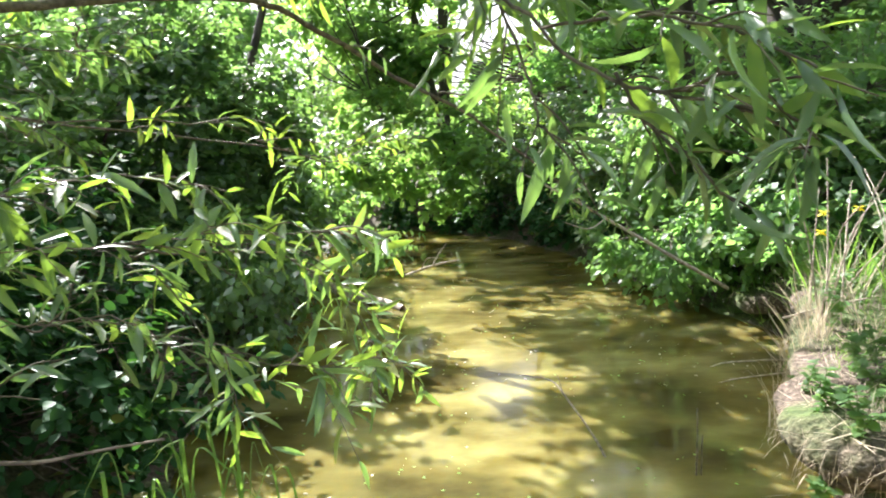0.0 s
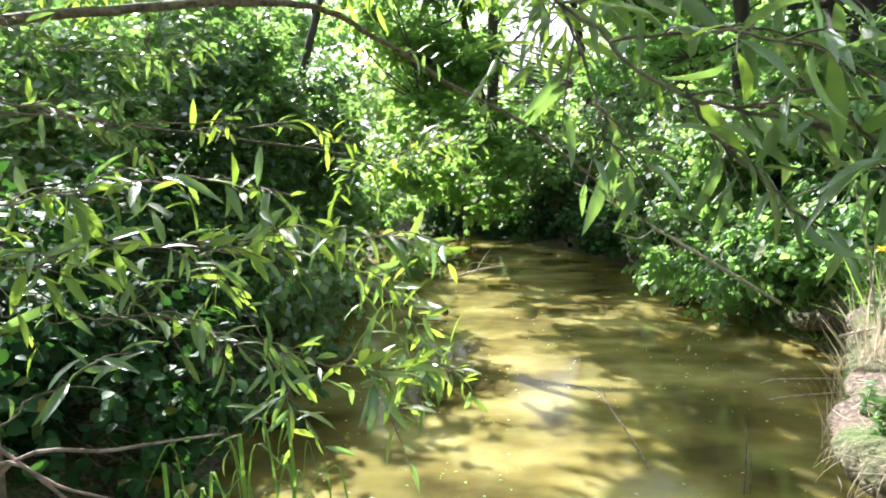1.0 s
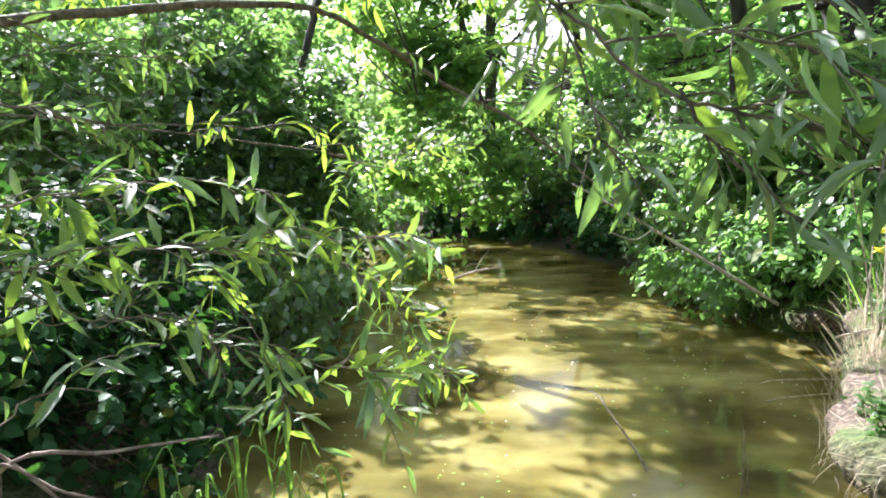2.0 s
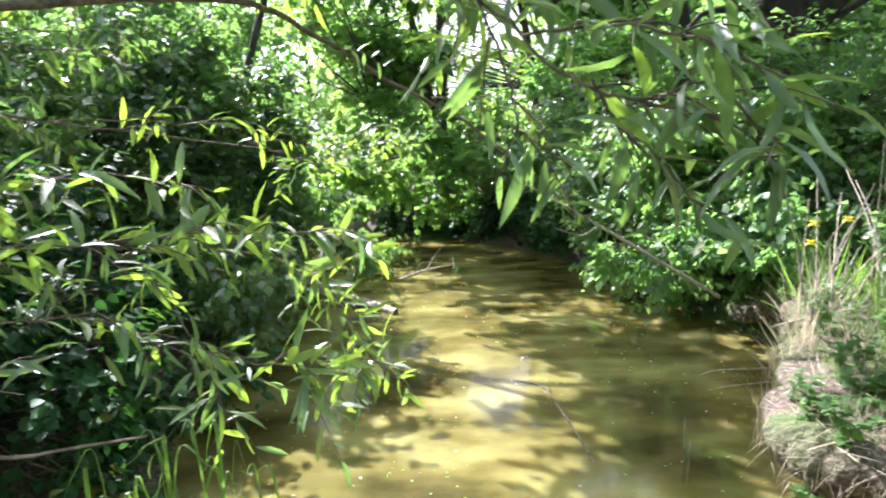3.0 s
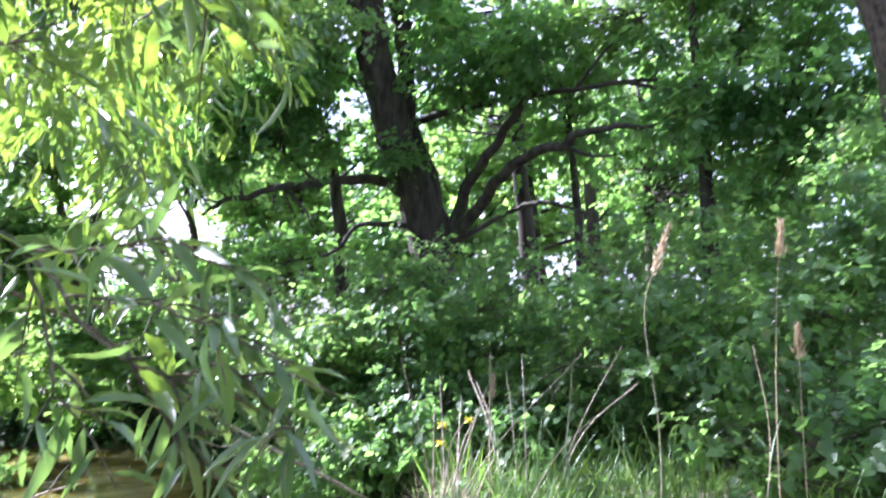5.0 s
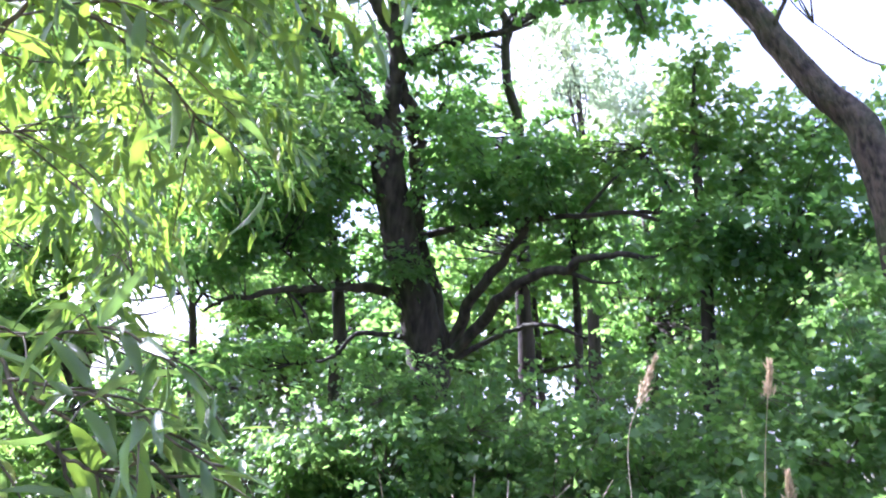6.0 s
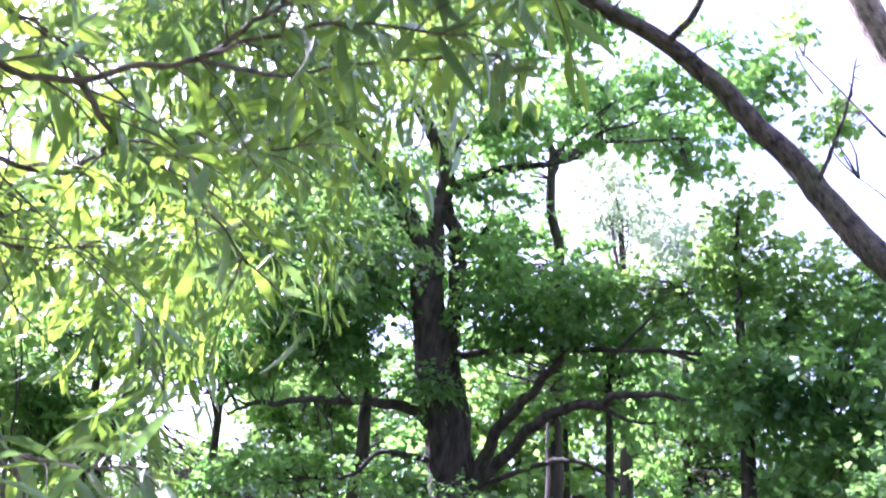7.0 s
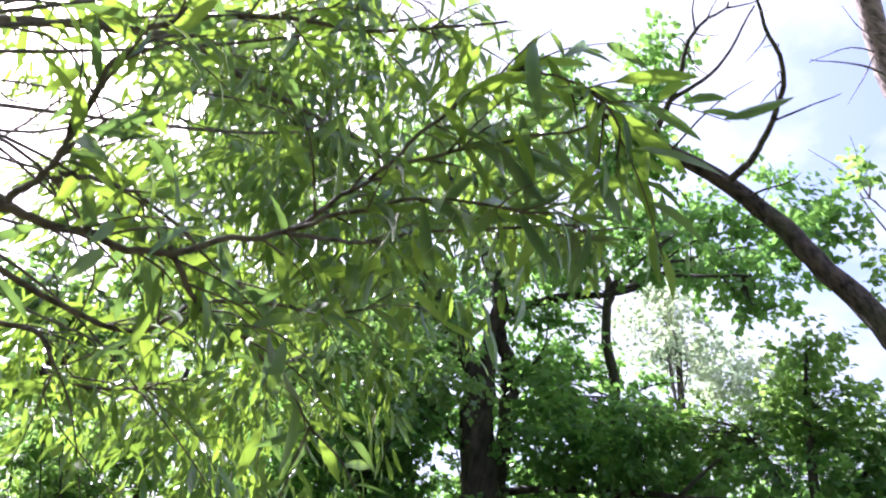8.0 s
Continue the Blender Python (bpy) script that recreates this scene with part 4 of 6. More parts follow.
tree("slim_tree", [(2.2, 16.6, 0.9), (2.0, 16.3, 3.0), (1.6, 15.9, 5.2), (1.3, 15.6, 7.4)], 0.13, 0.05,
     [([(1.8, 16.1, 4.2), (1.1, 15.7, 5.2), (0.4, 15.5, 5.8)], 0.05, 0.015), ([(1.8, 16.0, 4.6), (2.2, 15.7, 5.4), (2.7, 15.5, 5.9)], 0.05, 0.015)],
     [(0.5, 15.5, 5.8, 1.1, 0.8, 0.9), (2.1, 15.5, 5.8, 1.1, 0.8, 0.9), (1.3, 15.5, 7.2, 1.6, 0.9, 0.9),
      (-0.49, 14.86, 3.76, 0.60, 0.54, 0.50),
      (-0.07, 14.61, 4.79, 0.70, 0.63, 0.50), (1.02, 14.65, 4.95, 0.60, 0.55, 0.30), (1.70, 14.45, 5.23, 0.60, 0.54, 0.50), (-2.26, 13.35, 4.76, 0.70, 0.63, 0.60), (-1.44, 13.59, 4.22, 0.70, 0.63, 0.60), (-1.19, 13.44, 5.10, 0.60, 0.54, 0.50)],
     430, 28, 0.26, 0.15, OAK_CHEAP, BRIGHT, BARK_OAK, 89, "slim bright-leaved tree beyond the stream", "woodland trees")

# ---------------------------------------------------------------- shrubs
shrub("tall_shrub", (-3.2, 5.6, floor_at(-3.2, 5.6)), [(-3.29, 4.87, 1.54, 0.60, 0.60, 0.54), (-3.23, 5.74, 1.63, 0.60, 0.54, 0.54), (-2.85, 6.24, 1.18, 0.60, 0.54, 0.54), (-2.46, 6.87, 1.39, 0.54, 0.54, 0.54), (-2.07, 7.55, 1.57, 0.50, 0.54, 0.48),
      (-1.95, 8.62, 1.19, 0.46, 0.54, 0.54), (-3.02, 6.43, 2.12, 0.60, 0.54, 0.48), (-2.58, 7.04, 2.25, 0.60, 0.54, 0.48), (-2.07, 7.74, 2.32, 0.48, 0.48, 0.42), (-3.32, 5.37, 2.29, 0.60, 0.54, 0.48), (-2.2, 7.87, 0.73, 0.45, 0.54, 0.48), (-2.51, 5.87, 0.73, 0.54, 0.60, 0.48),
      (-2.32, 6.87, 0.57, 0.48, 0.60, 0.48), (-3.38, 6.74, 2.94, 0.72, 0.60, 0.48), (-2.76, 7.3, 2.94, 0.60, 0.54, 0.42), (-2.3, 8.99, 0.6, 0.42, 0.48, 0.42), (-4.26, 6.12, 2.06, 0.96, 0.84, 1.0), (-5.2, 7.2, 2.0, 1.2, 1.1, 1.2), (-2.5, 8.2, 1.1, 0.7, 0.8, 0.8), (-2.6, 10.1, 0.9, 0.7, 0.6, 0.7), (-2.75, 10.5, 2.0, 0.7, 0.6, 0.7)],
      3300, 25, 0.16, 0.085, ROUND_CHEAP, SHRUB, 301, "tall dense shrub with small glossy rounded leaves on the bank", stems=14)
shrub("tall_shrub", (-3.8, 8.6, floor_at(-3.8, 8.6)), [(-4.9, 8.2, 2.3, 1.5, 1.0, 1.7), (-3.4, 8.8, 2.2, 1.1, 0.9, 1.6), (-6.6, 7.0, 2.2, 1.4, 1.2, 1.7), (-3.5, 9.8, 2.4, 0.7, 0.7, 1.1),
      # three high masses out of view, added to shade the bank shrub
      (-5.2, 8.6, 4.8, 1.1, 0.8, 0.5), (-6.3, 7.6, 4.8, 1.0, 0.8, 0.5), (-4.5, 9.3, 4.9, 0.8, 0.6, 0.4)],
      520, 28, 0.22, 0.13, FAR_SHAPE, HEDGE, 311, "tall leafy shrub standing behind the bank shrub", stems=9)
shrub("overhanging_shrub", (-1.9, 6.3, floor_at(-1.9, 6.3)), [(-1.6, 6.0, 0.7, 0.5, 0.9, 0.45), (-1.55, 5.0, 0.8, 0.35, 0.6, 0.4), (-0.95, 8.8, 0.5, 0.45, 0.5, 0.25)],
      170, 26, 0.14, 0.075, ROUND_CHEAP, SHRUB, 302, "low shrub hanging its leafy twigs over the water", stems=6, droop=0.9)
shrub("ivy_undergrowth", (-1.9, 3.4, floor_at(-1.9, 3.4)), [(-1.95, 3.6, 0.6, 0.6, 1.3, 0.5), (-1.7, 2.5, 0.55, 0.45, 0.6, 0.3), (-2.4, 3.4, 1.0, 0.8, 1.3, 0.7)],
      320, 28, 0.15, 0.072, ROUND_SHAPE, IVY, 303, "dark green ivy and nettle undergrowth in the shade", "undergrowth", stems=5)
shrub("far_bush", (-0.9, 15.2, floor_at(-0.9, 15.2)), [(-0.9, 14.8, 1.5, 1.8, 1.2, 1.1), (0.6, 14.3, 1.7, 1.2, 1.0, 1.0), (-0.6, 13.4, 1.3, 0.8, 0.6, 0.6), (-3.2, 17.5, 2.0, 1.6, 1.0, 1.4)],
      480, 28, 0.22, 0.12, ROUND_CHEAP, BRIGHT, 304, "sunlit bright green bush on the far bank", stems=8, low=0.15)
shrub("far_bush", (-6.4, 15.6, floor_at(-6.4, 15.6)), [(-9.30, 13.96, 4.55, 1.30, 1.17, 0.80), (-8.18, 14.56, 4.94, 1.30, 1.17, 0.80), (-7.04, 15.19, 4.78, 1.30, 1.17, 0.80), (-5.88, 16.17, 5.03, 1.10, 0.99, 0.70), (-5.00, 16.57, 4.42, 1.00, 0.90, 0.70), (-3.93, 17.30, 4.89, 0.90, 0.81, 0.60), (-6.4, 15.6, 2.6, 2.6, 1.0, 1.6)],
      260, 28, 0.3, 0.17, FAR_SHAPE, HEDGE, 313, "tall leafy thicket behind the bank shrubs", stems=9)
shrub("far_bush", (2.1, 12.6, floor_at(2.1, 12.6)), [(2.2, 12.6, 1.5, 1.5, 1.2, 1.15), (1.2, 12.9, 1.2, 0.8, 0.8, 0.75), (2.4, 10.2, 1.0, 0.9, 1.0, 0.75)],
      480, 28, 0.22, 0.11, ROUND_CHEAP, SHRUB, 305, "shaded bush overhanging the bend of the stream", stems=8, low=0.1)
# dark leaves added here stand in for the shade of the far bank's hollow
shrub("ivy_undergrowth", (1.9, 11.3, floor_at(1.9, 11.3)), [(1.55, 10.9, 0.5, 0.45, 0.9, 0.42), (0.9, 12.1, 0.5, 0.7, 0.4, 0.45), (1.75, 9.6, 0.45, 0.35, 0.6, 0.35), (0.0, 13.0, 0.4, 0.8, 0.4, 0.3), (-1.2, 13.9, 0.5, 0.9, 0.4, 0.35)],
      360, 24, 0.15, 0.09, ROUND_CHEAP, IVY, 312, "dark ivy undergrowth added in place of the shaded hollow under the far bank", "undergrowth", stems=5)
shrub("bank_bush", (2.9, 7.2, floor_at(2.9, 7.2)), [(2.75, 6.9, 1.0, 1.0, 1.1, 0.75), (2.35, 6.1, 0.75, 0.55, 0.55, 0.35), (2.9, 5.7, 0.95, 0.5, 0.5, 0.35), (2.0, 6.5, 0.55, 0.35, 0.4, 0.28), (3.0, 8.4, 1.5, 1.1, 1.1, 0.9), (1.95, 7.5, 0.6, 0.4, 0.6, 0.32), (1.9, 8.4, 0.5, 0.4, 0.5, 0.3), (2.3, 7.2, 1.7, 0.7, 0.6, 0.4)],
      800, 26, 0.14, 0.08, ROUND_CHEAP, HEDGE, 306, "leafy green bush drooping over the bank's edge", stems=9, droop=0.6)
shrub("hedge_bush", (3.9, 6.6, floor_at(3.9, 6.6)), [(3.8, 6.5, 1.5, 1.3, 1.2, 1.2), (3.4, 7.6, 2.0, 1.2, 1.0, 1.0)],
      646, 26, 0.17, 0.08, ROUND_CHEAP, HEDGE, 307, "dense green hedge bush behind the tall grass", stems=8, group="hedge bushes")
shrub("hedge_bush", (5.1, 5.1, floor_at(5.1, 5.1)), [(5.0, 5.1, 1.5, 1.3, 1.2, 1.2), (4.2, 5.2, 1.1, 0.8, 0.8, 0.7)],
      697, 26, 0.17, 0.08, ROUND_CHEAP, HEDGE, 308, "dense green hedge bush behind the tall grass", stems=8, group="hedge bushes")
shrub("hedge_bush", (5.2, 3.4, floor_at(5.2, 3.4)), [(4.9, 3.7, 1.3, 1.1, 1.0, 1.1), (4.6, 2.8, 1.1, 0.8, 0.8, 0.8), (5.6, 3.3, 2.4, 0.5, 0.5, 0.45), (6.2, 3.6, 3.3, 0.5, 0.5, 0.5)],
      629, 26, 0.17, 0.08, ROUND_CHEAP, HEDGE, 309, "dense green hedge bush behind the tall grass", stems=8, group="hedge bushes")
shrub("hedge_bush", (6.6, 7.6, floor_at(6.6, 7.6)), [(6.3, 7.6, 1.7, 1.6, 1.4, 1.1), (8.4, 6.0, 2.0, 1.6, 1.6, 1.4), (5.2, 8.6, 1.7, 1.1, 1.0, 0.9)],
      520, 28, 0.24, 0.11, ROUND_CHEAP, HEDGE, 310, "tall dark hedge bush below the oak", stems=8, group="hedge bushes")

# out-of-view bushes behind and beside the camera, added to cut fill light
for k, (x, y) in enumerate([(-3.8, -1.4), (-2.0, -3.4), (0.4, -4.2), (2.8, -3.6), (4.8, -2.0), (-4.6, 1.2)]):
    shrub("thicket", (x, y, floor_at(x, y)), [(x, y, 2.0, 1.3, 1.2, 1.8), (x + 0.4, y - 0.3, 4.0, 1.2, 1.1, 1.3)], 140, 24, 0.28, 0.21, FAR_SHAPE, HEDGE, 330 + k,
          "dense green unseen thicket added to block fill light on the near bank", stems=6, group="thickets")

# ---------------------------------------------------------------- willows close to the camera
LEAF_MESHES = []
for k, (fold, sag, wide) in enumerate([(0.55, 0.35, 0.95), (0.75, 0.15, 0.8), (0.5, 0.6, 1.05), (0.9, 0.45, 0.9)]):
    v, f = leaf_shape((0, 0.15, 0.4, 0.7, 0.9, 1), np.array((0, 0.055, 0.098, 0.084, 0.036, 0)) * wide, fold, sag)
    me = bpy.data.meshes.new("leaf")
    me.from_pydata(v.tolist(), [], f.tolist())
    me.polygons.foreach_set("use_smooth", np.ones(len(f), bool))
    me.materials.append(WILLOW)
    LEAF_MESHES.append(me)


def frame_matrix(p, way, face, size):
    x = unit(np.array(way, float))
    y = unit(np.cross(face, x))
    z = np.cross(x, y)
    m = Matrix.Identity(4)
    for c, col in enumerate((x, y, z)):
        for r in range(3):
            m[r][c] = col[r] * size
    m.translation = p
    return m


def willow(name, trunk, r0, r1, branches, label, seed, budget=300, crown=(), wobble=0.005, lift=0.0):
    """branches: (points, r0, r1, twig count, twig length, leaf length). The first leaves are parts of their branch, the rest one mesh a branch."""
    rng = np.random.default_rng(seed)
    root = thing(name, trunk[0], label, "tree")
    limb("trunk", trunk, r0, r1, BARK_TWIG, root, 10, 0.05, seed)
    share = budget // max(1, sum(1 for b in branches if b[3] or b[5]))
    for pts, a, b, twigs, length, size in branches:
        line = smooth_line(pts, 8)
        wob = np.cumsum(rng.normal(0, wobble, line.shape), 0)
        line = line + wob - np.linspace(0, 1, len(line))[:, None] * wob[-1]
        v, f = tube(line, np.linspace(a, b, len(line)), 7, 0.05, rng)
        pieces = [(v, f)]
        spots = []
        shoots = [line[-9:]] if size else []
        tang = unit(np.gradient(line, axis=0))
        for k in range(twigs):
            i = int(rng.uniform(0.12, 0.98) * (len(line) - 1))
            side = unit(np.cross(tang[i], UP)) * (1 if k % 2 else -1)
            go = unit(0.9 * tang[i] + side * rng.uniform(0.4, 1.0) + rng.normal(0, 0.35, 3))
            ln = length * rng.uniform(0.5, 1.25)
            p0 = line[i]
            tw = smooth_line([p0, p0 + go * ln * 0.5, p0 + go * ln - 0.22 * ln * UP], 6)
            pieces.append(tube(tw, np.linspace(min(0.6 * b + 0.0012, 0.003), 0.0009, len(tw)), 4))
            shoots.append(tw)
        for tw in shoots:
            td = unit(np.gradient(tw, axis=0))
            total = np.linalg.norm(np.diff(tw, axis=0), axis=1).sum()
            for q in np.arange(0.12 * total, total, 0.036) / total:
                i = q * (len(tw) - 1)
                j = min(int(i), len(tw) - 2)
                p = tw[j] + (tw[j + 1] - tw[j]) * (i - j)
                turn = rng.uniform(0, 6.283)
                side = unit(np.cross(td[j], UP + rng.normal(0, 0.2, 3)))
                outw = side * math.cos(turn) + np.cross(side, td[j]) * math.sin(turn)
                way = 0.6 * td[j] + 0.95 * outw - (rng.uniform(-0.4, 0.7) - lift) * UP + rng.normal(0, 0.4, 3)
                spots.append((p, way, UP * 0.9 + rng.normal(0, 0.55, 3), size * rng.uniform(0.6, 1.2) * (1 - 0.35 * q)))
        fv, ff = joined(pieces)
        br = mesh_object("branch", fv, ff, BARK_TWIG, True, root)
        rng.shuffle(spots)
        for p, way, face, s in spots[:share]:
            lf = new("leaf", LEAF_MESHES[rng.integers(4)])
            lf.parent = br
            lf.matrix_parent_inverse = Matrix.Identity(4)
            lf.matrix_basis = br.matrix_basis.inverted() @ frame_matrix(p, way, face, s)
        rest = spots[share:]
        if rest:
            lv, lf_ = leaves(WILLOW_SHAPE, *(np.array([r[k] for r in rest]) for k in range(3)), np.array([r[3] for r in rest]))
            tagged(mesh_object("foliage", lv, lf_, WILLOW_MASS, False, br), kind="stuff")
    if crown:
        centres, out = clump_points(crown, 26 * len(crown), rng, 3.0)
        cv, cf = clump_leaves(centres, out, 22, 0.15, 0.108, WILLOW_SHAPE, rng, 0.8, 1.0, 0.6)
        tagged(mesh_object("crown", cv, cf, WILLOW_MASS, False, root), kind="stuff")
        stock = smooth_line(trunk)[:-7]
        node = []
        for x, y, z, *_ in crown:
            c = np.array((x, y, z))
            a0 = stock[np.argmin(((stock - c) ** 2).sum(1))]
            bow = smooth_line([a0, *(a0 + q * (c - a0) + rng.normal(0, 0.09, 3) + 0.8 * q * (1 - q) * UP for q in (0.2, 0.4, 0.6, 0.8)), c], 6)
            node.append(bow[14:])
            bv, bf = tube(bow, np.linspace(0.004, 0.0015, len(bow)), 6)
            mesh_object("branch", bv, bf, BARK_TWIG, True, root)
        node = np.vstack(node)
        bits = []
        for c in centres[::2]:
            a0 = node[np.argmin(((node - c) ** 2).sum(1))]
            bits.append(tube(smooth_line([a0, (a0 + c) / 2 + (0, 0, 0.08), c], 3), np.linspace(0.003, 0.001, 7), 4))
        tv, tf = joined(bits)
        tagged(mesh_object("brushwood", tv, tf, BARK_TWIG, True, root), kind="stuff")
    return root


willow("willow_tree", [(-1.78, 2.15, 0.25), (-1.74, 2.12, 1.0), (-1.66, 2.08, 1.7), (-1.6, 2.05, 2.2), (-1.6, 2.0, 2.8), (-1.5, 1.95, 3.6)], 0.055, 0.03, [
    ([(-1.6, 2.05, 2.14), (-1.15, 2.62, 2.3), (-0.78, 3.06, 2.36), (-0.56, 3.34, 2.27), (-0.03, 3.92, 1.98), (0.3, 4.22, 1.78), (0.67, 4.48, 1.47), (1.04, 4.69, 1.16)], 0.019, 0.0045, 7, 0.3, 0.115),
    ([(-0.03, 3.92, 1.98), (0.2, 3.95, 1.97), (0.4, 4.0, 2.08), (0.6, 4.0, 2.3)], 0.0059, 0.0028, 5, 0.25, 0.11),
    ([(-1.66, 2.08, 1.62), (-1.03, 1.34, 1.57), (-0.86, 1.43, 1.38), (-0.68, 1.47, 1.37), (-0.46, 1.47, 1.26)], 0.0026, 0.0011, 5, 0.17, 0.11)] + [
    ([(-1.66, 2.08, 1.7), (-1.04, 1.32, 1.53), (-0.87, 1.39, 1.54), (-0.66, 1.46, 1.54), (-0.4, 1.5, 1.55), (-0.13, 1.56, 1.54)], 0.0026, 0.0011, 23, 0.20, 0.11),
    ([(-1.64, 2.07, 1.85), (-0.96, 1.28, 1.69), (-0.81, 1.32, 1.7), (-0.65, 1.36, 1.71), (-0.4, 1.41, 1.65)], 0.0026, 0.0011, 15, 0.17, 0.11),
    ([(-0.86, 1.43, 1.38), (-0.78, 1.53, 1.37), (-0.55, 1.56, 1.3), (-0.32, 1.51, 1.26), (-0.07, 1.5, 1.25)], 0.0026, 0.0011, 18, 0.17, 0.11)] + [
    ([(-1.69, 2.1, 1.4), (-0.84, 1.04, 1.35), (-0.75, 1.12, 1.36), (-0.67, 1.13, 1.39)], 0.0026, 0.0011, 3, 0.13, 0.11),
    ([(-0.66, 1.46, 1.54), (-0.69, 1.65, 1.47), (-0.55, 1.62, 1.29), (-0.45, 1.53, 1.1)], 0.0026, 0.0011, 9, 0.17, 0.11),
    ([(-0.66, 1.46, 1.54), (-0.47, 1.94, 1.42), (-0.28, 1.95, 1.26), (-0.18, 1.87, 1.12)], 0.0026, 0.0011, 22, 0.19, 0.11)] + [
    ([(-1.6, 2.05, 2.1), (-1.26, 1.76, 2.1), (-1.18, 1.95, 2.05), (-1.04, 2.15, 2.05), (-0.93, 2.31, 2.07)], 0.0026, 0.0011, 9, 0.2, 0.085),
    ([(-1.04, 2.15, 2.05), (-0.98, 2.05, 2.1), (-0.99, 2.07, 2.03), (-1.02, 2.06, 1.95)], 0.0033, 0.0014, 0, 0.2, 0.0),
    ([(-1.63, 2.06, 1.95), (-1.08, 1.56, 1.86), (-1.06, 1.7, 1.83), (-1.04, 1.83, 1.79), (-1.01, 1.84, 1.87), (-1.08, 1.8, 1.92)], 0.0039, 0.0014, 5, 0.2, 0.07)] + [
    ([(-1.64, 2.06, 1.9), (-0.8, 3.12, 1.75), (-0.57, 3.37, 1.67), (-0.4, 3.6, 1.73), (-0.18, 3.82, 1.76)], 0.0039, 0.0014, 9, 0.3, 0.11),
    ([(-1.63, 2.06, 1.96), (-1.12, 1.52, 1.96), (-1.04, 1.52, 1.96), (-0.9, 1.55, 1.97), (-0.74, 1.58, 1.97), (-0.62, 1.58, 1.97)], 0.002, 0.0009, 0, 0.2, 0.0),
    ([(-0.71, 1.57, 2.11), (-0.73, 1.57, 2.04), (-0.73, 1.57, 1.97), (-0.74, 1.55, 1.9), (-0.75, 1.53, 1.88)], 0.0014, 0.0006, 0, 0.2, 0.0)] + [
    ([(-1.63, 2.06, 2.04), (-1.1, 1.52, 2.04), (-1.01, 1.53, 2.02), (-0.92, 1.54, 1.97), (-0.84, 1.53, 1.93)], 0.0018, 0.0008, 0, 0.2, 0.0),
    ([(-1.63, 2.06, 2.03), (-1.1, 1.52, 2.03), (-0.95, 1.52, 1.95), (-0.88, 1.52, 1.86), (-0.82, 1.5, 1.79), (-0.83, 1.47, 1.76)], 0.0018, 0.0008, 0, 0.2, 0.0),
    ([(-1.63, 2.06, 1.88), (-1.07, 1.44, 1.88), (-0.97, 1.46, 1.85), (-0.9, 1.47, 1.81), (-0.84, 1.49, 1.76)], 0.002, 0.0009, 0, 0.2, 0.0)] + [
    ([(-1.63, 2.06, 1.61), (-0.96, 1.27, 1.61), (-0.92, 1.3, 1.64), (-0.87, 1.32, 1.67), (-0.81, 1.32, 1.68)], 0.0016, 0.0007, 0, 0.2, 0.0),
    ([(-0.59, 1.67, 2.12), (-0.64, 1.67, 2.07), (-0.66, 1.64, 2.02), (-0.71, 1.6, 1.97)], 0.0014, 0.0006, 0, 0.2, 0.0)] + [
    ([(-1.63, 2.06, 1.91), (-1.16, 1.56, 1.91), (-1.1, 1.79, 1.84), (-0.92, 2.01, 1.82), (-0.79, 2.17, 1.82), (-0.7, 2.31, 1.8), (-0.58, 2.45, 1.73), (-0.42, 2.59, 1.68), (-0.32, 2.71, 1.73), (-0.15, 2.82, 1.76)], 0.0027, 0.0012, 12, 0.25, 0.085),
    ([(-1.63, 2.06, 1.47), (-0.96, 1.25, 1.47), (-0.92, 1.28, 1.48), (-0.89, 1.3, 1.49), (-0.86, 1.34, 1.42), (-0.73, 1.44, 1.39), (-0.66, 1.53, 1.33), (-0.57, 1.57, 1.28), (-0.48, 1.61, 1.18)], 0.0018, 0.0008, 0, 0.2, 0.0)] + [
    ([(-1.63, 2.06, 2.06), (-1.08, 1.53, 2.06), (-0.94, 1.57, 2.07), (-0.83, 1.58, 2.03), (-0.67, 1.6, 2.03)], 0.0014, 0.0006, 0, 0.2, 0.0),
    ([(-0.96, 1.47, 1.78), (-0.88, 1.48, 1.73), (-0.81, 1.5, 1.71), (-0.77, 1.5, 1.75)], 0.0014, 0.0006, 0, 0.2, 0.0),
], "young willow leaning over the stream with long narrow leaves", 401, 300, lift=0.18,
    # crown kept above the view, added to shade the lower leaves
    crown=[(-1.5, 3.0, 3.1, 0.6, 0.6, 0.3), (-2.2, 3.6, 3.4, 0.7, 0.6, 0.35), (-1.4, 2.5, 2.9, 0.5, 0.5, 0.2), (-1.1, 2.15, 2.8, 0.45, 0.4, 0.15), (-1.7, 2.9, 2.75, 0.5, 0.45, 0.2), (-1.9, 2.6, 3.5, 0.9, 0.9, 0.5), (-2.3, 4.3, 4.6, 0.8, 0.7, 0.35), (-1.3, 1.4, 3.6, 0.7, 0.7, 0.4), (-1.4, 0.2, 3.5, 0.8, 0.8, 0.4), (-0.8, -0.9, 3.7, 0.8, 0.7, 0.4)])

